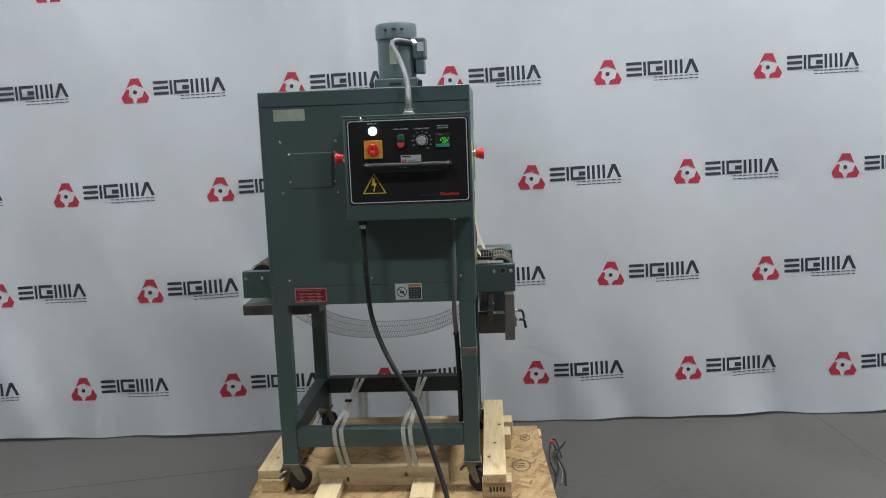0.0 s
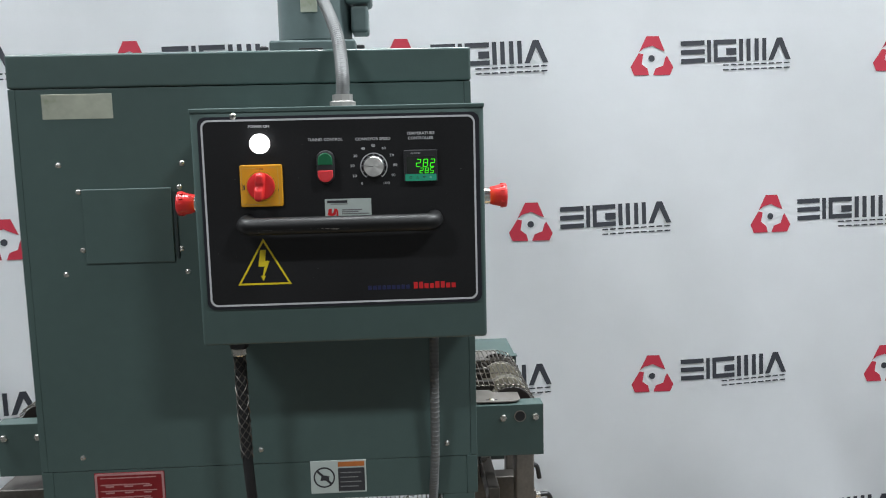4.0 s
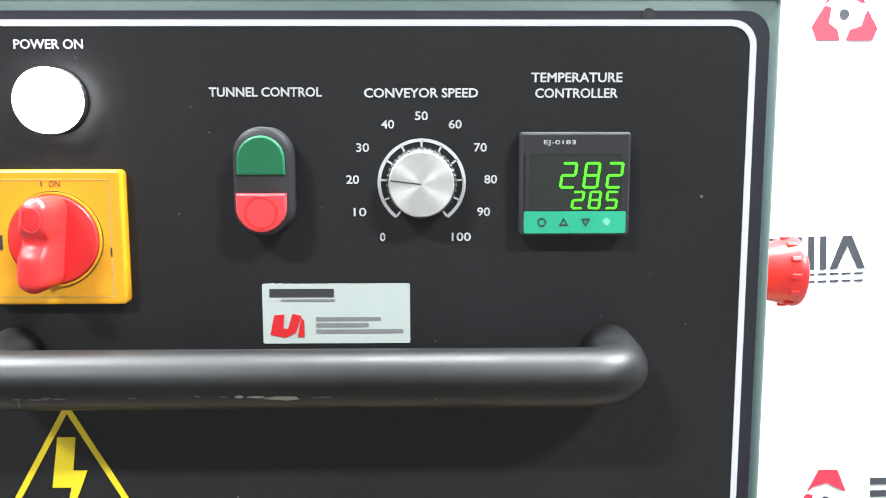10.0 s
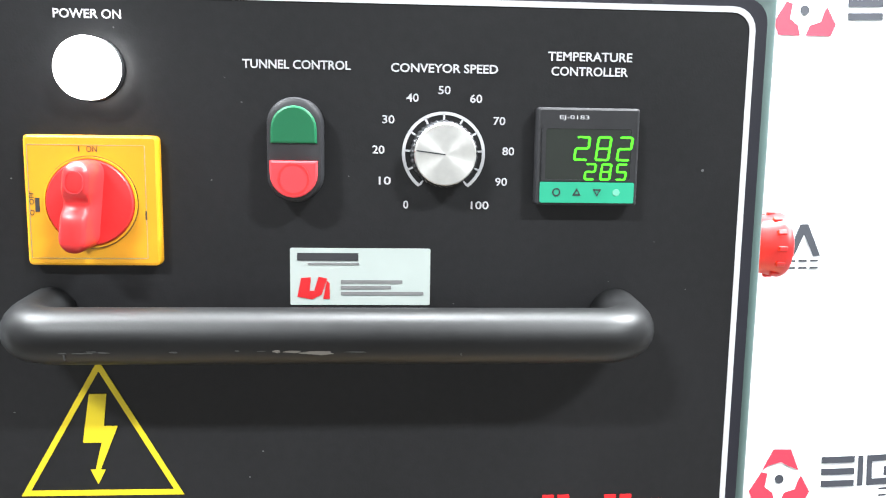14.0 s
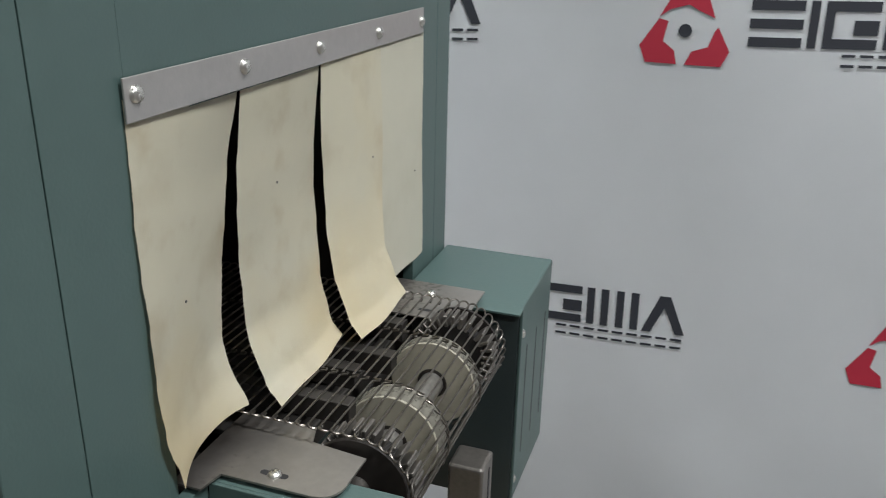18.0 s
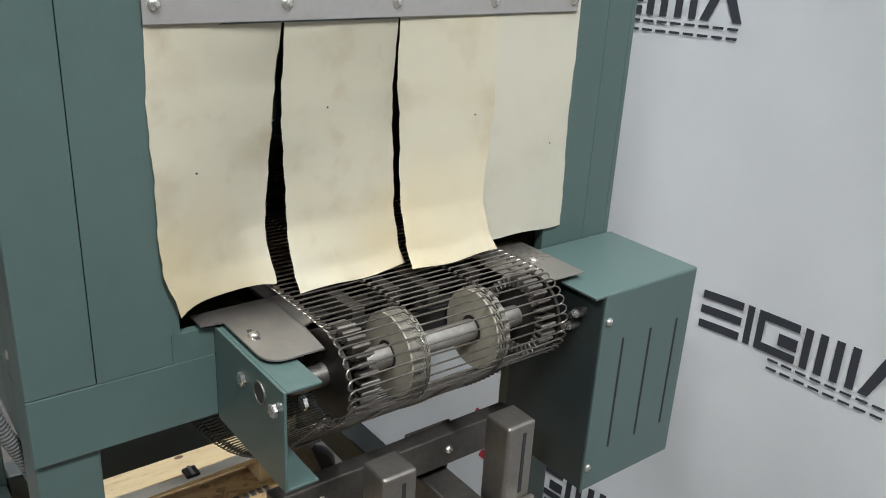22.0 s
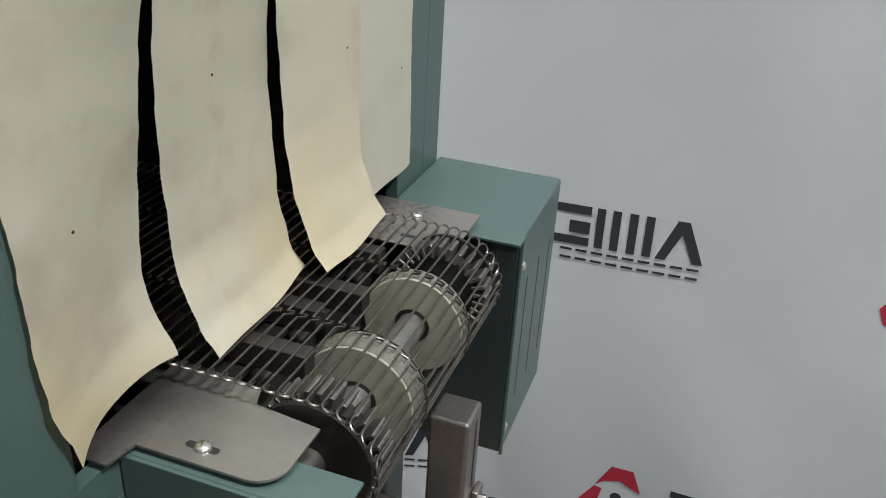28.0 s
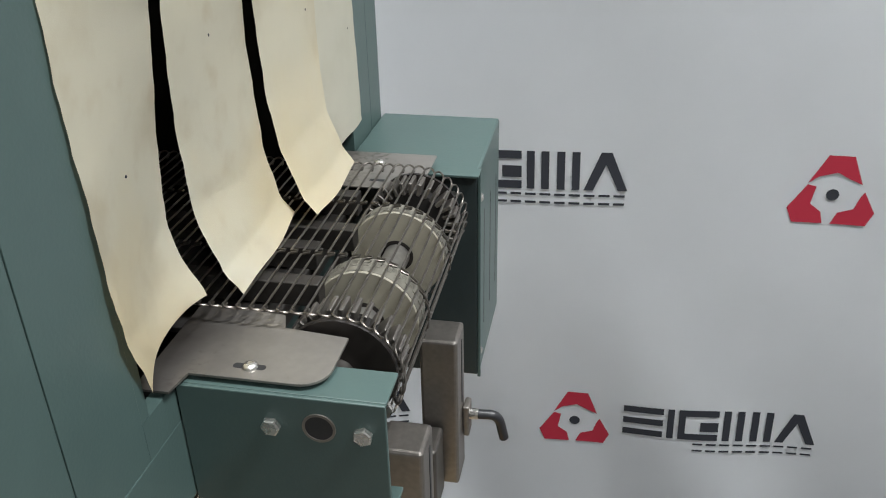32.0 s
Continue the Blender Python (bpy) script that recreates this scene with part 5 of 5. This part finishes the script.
share(pl, "plate_screw", pose(0.0583, 0.7690, 0.9642), tunnel)
part("plate_slot", block(0.060, 0.076, 0.7195, 0.7245, 0.9643, 0.9646), BLACK, tunnel)
part("plate_slot", slab(round_rect(0.0495, 0.0745, -0.0030, 0.0030, 0.0028), 0, 0.0004), BLACK, tunnel).matrix_basis = Matrix.Translation((0, 0.3835, 0.9647)) @ Matrix.Rotation(radians(-90), 4, "X")
# drive guard at the far side
gd = part("drive_guard", block(X1 + 0.001, 0.1680, 0.7895, 0.964, 0.668, 0.9535, 0.003), GREEN, tunnel, "slotted green drive guard")
part("guard_lip", block(0.070, 0.1705, 0.7680, 0.7900, 0.9520, 0.9550, 0.0005), GREEN, gd)
# The guard's inner face is coloured dark for the shadow there.
part("guard_side", block(X1 + 0.002, 0.1660, 0.7860, 0.7890, 0.672, 0.9510, 0.0008), GREEN_SHADED, gd, "inner guard plate in shade-darkened green")
part("guard_edge", block(0.1665, 0.1705, 0.7860, 0.7900, 0.668, 0.9540, 0.001), GREEN, gd)
# The slots are not cut: near-black strips paint the dark inside them.
for y in (0.8310, 0.8835, 0.9360):
    part("slot", slab(round_rect(-0.0021, 0.0021, 0.723, 0.886, 0.002, 3), 0.0, 0.0004), CHAMBER, gd).matrix_basis = Matrix.Translation((0.1681, y, 0)) @ Matrix.Rotation(radians(90), 4, "Z")
for y, z in ((0.7995, 0.9155), (0.7955, 0.704)):
    share(bolt, "screw", face_x(0.1680, y, z), gd)
for x, z in ((0.138, 0.922), (0.129, 0.902)):
    part("bearing_stud", turned([(0.006, 0), (0.006, 0.016), (0.0045, 0.017), (0.0045, 0.024)], 10, face_y(x, 0.7855, z)), ZINC, gd)
part("drive_guard", block(-0.953, X0 - 0.001, 0.7905, 0.957, 0.675, 0.9540, 0.003), GREEN, tunnel, "green drive guard")
# end shafts, nylon wheels and toothed rings
for cx in (XE, XW):
    ax = Matrix.Translation((cx, 0, BZ)) @ pose(0, 0, 0, -90)
    part("shaft", turned([(0.0126, 0.4432), (0.0126, 0.7198)], 24, ax), SHAFT, tunnel, smooth=True)
    part("shaft_end", turned([(0.0080, 0.366), (0.0080, 0.394), (0.0105, 0.396), (0.0115, 0.400), (0.0125, 0.4360)], 24, ax), STEEL_DARK, tunnel, smooth=True)
    part("end_flange", turned([(0.016, 0.4360), (0.0462, 0.4380), (0.0470, 0.4390), (0.0470, 0.4420), (0.016, 0.4430)], 44, ax), FLANGE, tunnel, "dark greasy end flange", smooth=True)
    part("end_flange", turned([(0.016, 0.7200), (0.0470, 0.7210), (0.0470, 0.7250), (0.016, 0.7260)], 44, ax), FLANGE, tunnel, smooth=True)
    for y, near in ((0.5255, 0.0125), (0.6350, 0.0065)):
        wheel = part("nylon_wheel", turned([(0.0120, y - near), (0.0462, y - near), (0.0474, y - near + 0.0012), (0.0474, y + 0.0108), (0.0462, y + 0.0120), (0.0120, y + 0.0120)], 48, ax), NYLON, tunnel, "off-white nylon belt wheel", smooth=True)
        bore = [[(r * math.cos(k * math.pi / 16), r * math.sin(k * math.pi / 16)) for k in range(32)] for r in (0.0165, 0.0128)]
        own = ring(bore[0], bore[1], 0, 0.0004)
        own.transform(ax @ Matrix.Translation((0, 0, y - near - 0.0006)) @ Matrix.Rotation(radians(90), 4, "X"))
        part("bore_ring", own, FLANGE, wheel)
        own = bmesh.new()
        for k in range(30):
            tooth = block(-0.0030, 0.0030, 0.0468, 0.0484, y - 0.0025, y + 0.0100, 0.0004, 1)
            tooth.transform(ax @ Matrix.Rotation(2 * math.pi * k / 30, 4, "Z"))
            merge(own, tooth)
        part("teeth", own, NYLON_RIM, wheel)
        part("rim", turned([(0.0440, y - near + 0.0012), (0.0478, y - near + 0.0014), (0.0478, y + 0.0104), (0.0440, y + 0.0106)], 48, ax), NYLON_RIM, wheel, smooth=True)
    for y in (0.462, 0.705):
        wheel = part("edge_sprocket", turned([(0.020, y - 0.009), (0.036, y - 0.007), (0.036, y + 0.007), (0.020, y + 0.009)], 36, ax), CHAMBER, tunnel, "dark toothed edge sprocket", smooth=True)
        own = bmesh.new()
        for k in range(30):
            tooth = block(-0.0021, 0.0021, 0.0350, 0.0488, y - 0.011, y + 0.011, 0.0008, 1)
            tooth.transform(ax @ Matrix.Rotation(2 * math.pi * k / 30, 4, "Z"))
            merge(own, tooth)
        part("teeth", own, STEEL, wheel)
# slider bars under the belt's top run
for y, tip in ((0.496, 0.080), (0.556, 0.058), (0.595, 0.081), (0.668, 0.064)):
    part("slider_bar", block(X0 + 0.03, tip, y - 0.008, y + 0.008, 0.951, 0.9730, 0.001), SOOTED, tunnel)
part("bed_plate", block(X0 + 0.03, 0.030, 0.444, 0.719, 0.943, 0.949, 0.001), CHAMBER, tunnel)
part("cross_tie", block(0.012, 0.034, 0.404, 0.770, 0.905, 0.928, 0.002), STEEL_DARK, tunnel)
part("bed_end", block(0.0575, 0.0600, 0.432, 0.770, 0.876, 0.9365, 0.0006), CHAMBER, tunnel, "near-black bed end plate")
part("bed_side", block(X1 + 0.001, 0.070, 0.4280, 0.4310, 0.868, 0.9565, 0.0006), CHAMBER, tunnel, "near-black bed side plate")

# package stop below the exit: two slotted posts on a bracket
part("bracket_arm", block(0.009, 0.150, 0.600, 0.645, 0.612, 0.702, 0.004, 3), STEEL_DARK, tunnel, "steel box arm of the package stop")
part("bracket_lug", block(0.0480, 0.0530, 0.585, 0.655, 0.690, 0.764, 0.002), STEEL_DARK, tunnel)
part("bracket_bar", block(0.0535, 0.0775, 0.395, 0.740, 0.718, 0.764, 0.002), STEEL_DARK, tunnel, "angle bar across the exit")
for ya, yb in ((0.650, 0.694), (0.476, 0.520)):
    post = part("slotted_post", block(0.124, 0.166, ya, yb, 0.612, 0.813, 0.004, 3), STEEL, tunnel, "slotted square steel post")
    part("slot", block(0.1656, 0.1666, (ya + yb) / 2 + 0.002, (ya + yb) / 2 + 0.007, 0.715, 0.80), BLACK, post)
    cl = part("clamp_plate", block(0.1666, 0.174, ya + 0.026, yb + 0.003, 0.664, 0.706, 0.002), STEEL, post)
    part("clamp_collar", turned([(0.0065, 0.174), (0.0065, 0.184)], 12, Matrix.Translation((0, yb - 0.012, 0.694)) @ pose(0, 0, 0, 0, 90, 0)), ZINC, post)
    part("clamp_lever", tube(rounded([(0.183, yb - 0.012, 0.694), (0.202, yb - 0.010, 0.694), (0.208, yb - 0.006, 0.684), (0.213, yb - 0.002, 0.655)], 0.01), 0.0058, 10), BLACK, post, smooth=True)
for y in (0.452, 0.634):
    share(bolt, "screw", pose(0.0777, y, 0.741, 0, 90, 0), tunnel)
part("entry_tray", block(-0.960, -0.640, 0.36, 0.74, 0.775, 0.819, 0.002), STEEL_DARK, tunnel, "grey steel tray under the entry end")

# straps over the lower frame
for xa, back in ((-0.573, -0.006), (-0.297, 0.016)):
    for k in range(2):
        x = xa + 0.028 * k
        mid = xa + 0.008 + 0.010 * k + back / 2
        bx_ = x + back
        strap = tagged(new("strap"), "white plastic strap holding the machine to the pallet", "strap", "tie-down straps")
        strap.matrix_basis = pose(x, 0.55, PT)
        lift = 0.0012 * k
        for pts in ([(x, 0.180, 0.3425), (x, 0.27, 0.3430), (mid, 0.50, 0.3380 + lift), (mid, 0.56, 0.3390 + lift), (bx_, 0.84, 0.3488), (bx_, 0.888, 0.3488), (bx_, 0.8945, 0.3450), (bx_, 0.8955, 0.28), (bx_ - 0.004, 0.88, PT + 0.004)], [(x, 0.1815, 0.3425), (x, 0.1802, 0.3390), (x + 0.004, 0.1798, 0.279), (x + 0.014, 0.235, PT + 0.092), (x + 0.016, 0.249, PT + 0.06), (x + 0.017, 0.251, PT + 0.003)]):
            own = bmesh.new()
            prev = None
            for p in spline(pts, 6):
                pair = [own.verts.new((p.x - 0.0085, p.y, p.z)), own.verts.new((p.x + 0.0085, p.y, p.z))]
                if prev:
                    own.faces.new((prev[0], prev[1], pair[1], pair[0]))
                prev = pair
            bmesh.ops.solidify(own, geom=own.faces[:], thickness=0.001)
            part("band", own, STRAP, strap)
        if k == 1:
            part("buckle", block(mid - 0.029, mid + 0.001, 0.518, 0.545, 0.3400, 0.3470, 0.002), BLACK_METAL, strap)
            part("buckle_bar", block(mid - 0.029, mid + 0.001, 0.528, 0.535, 0.3470, 0.3495, 0.001), STEEL, strap)

# ---------------------------------------------------------------- the wire belt, rod by rod
PITCH = 0.0112


def belt_path():
    """Points and tangents along the loop in the xz plane at even steps."""
    pts = []
    n = 400
    for i in range(n):
        pts.append((XW + (XE - XW) * i / n, TOPZ))
    for i in range(120):
        a = math.pi / 2 - math.pi * i / 120
        pts.append((XE + BR * math.cos(a), BZ + BR * math.sin(a)))
    mid, low, top = (XE + XW) / 2, 0.650, BZ - BR
    for i in range(1, n):
        x = XE + (XW - XE) * i / n
        pts.append((x, low + (top - low) * abs((x - mid) / (XE - mid)) ** 2.6))
    for i in range(120):
        a = -math.pi / 2 - math.pi * i / 120
        pts.append((XW + BR * math.cos(a), BZ + BR * math.sin(a)))
    p = np.array(pts + pts[:1])
    d = np.r_[0, np.cumsum(np.hypot(*np.diff(p, axis=0).T))]
    count = int(round(d[-1] / PITCH))
    s = np.arange(count) * d[-1] / count
    xs, zs = np.interp(s, d, p[:, 0]), np.interp(s, d, p[:, 1])
    return xs, zs, d[-1] / count


bx, bz, step = belt_path()
# one rod: straight runs, with a hook to the next rod at each edge and at two lines between
j = 0.0042
ys = [BY0, BY0 + 2 * j, 0.5262, 0.5262 + 2 * j, 0.6300, 0.6300 + 2 * j, BY1 - 2 * j, BY1]
hook = [(1.02 * step, 0.0070, -0.0024), (1.03 * step, 0.0036, -0.0023), (0.99 * step, 0.0004, -0.0012), (0.86 * step, -0.0024, 0.0002), (0.68 * step, -0.0041, 0.0011), (0.48 * step, -0.0046, 0.0016), (0.28 * step, -0.0039, 0.0017), (0.10 * step, -0.0018, 0.0012), (0.01 * step, 0.0012, 0.0006), (0, 0.0045, 0.0)]
line = [(x, BY0 + y, z) for x, y, z in hook] + [(0, ys[2], 0), (0.62 * step, ys[2] + 0.0010, 0.0016), (0.62 * step, ys[2] + 0.0042, 0.0016), (0, ys[2] + 0.0052, 0), (0, ys[4], 0), (0.62 * step, ys[4] + 0.0010, 0.0016), (0.62 * step, ys[4] + 0.0042, 0.0016), (0, ys[4] + 0.0052, 0)] + [(x, BY1 - y, z) for x, y, z in hook[::-1]]
belt = part("conveyor_belt", tube([(XW, BY0 + 0.12, TOPZ - 0.0115), (XE - 0.05, BY0 + 0.12, TOPZ - 0.0115)], 0.0012, 6), STEEL_DARK, tunnel, "open steel wire conveyor belt")
rod = None
for k in range(len(bx)):
    n = (k + 1) % len(bx)
    ang = math.atan2(bz[n] - bz[k], bx[n] - bx[k])
    m = Matrix.Translation((bx[k], 0, bz[k])) @ Matrix.Rotation(-ang, 4, "Y")
    if rod is None:
        rod = part("belt_rod", tube(line, 0.00108, 6), WIRE, belt, smooth=True)
        rod.matrix_basis = m
    else:
        share(rod, "belt_rod", m, belt)
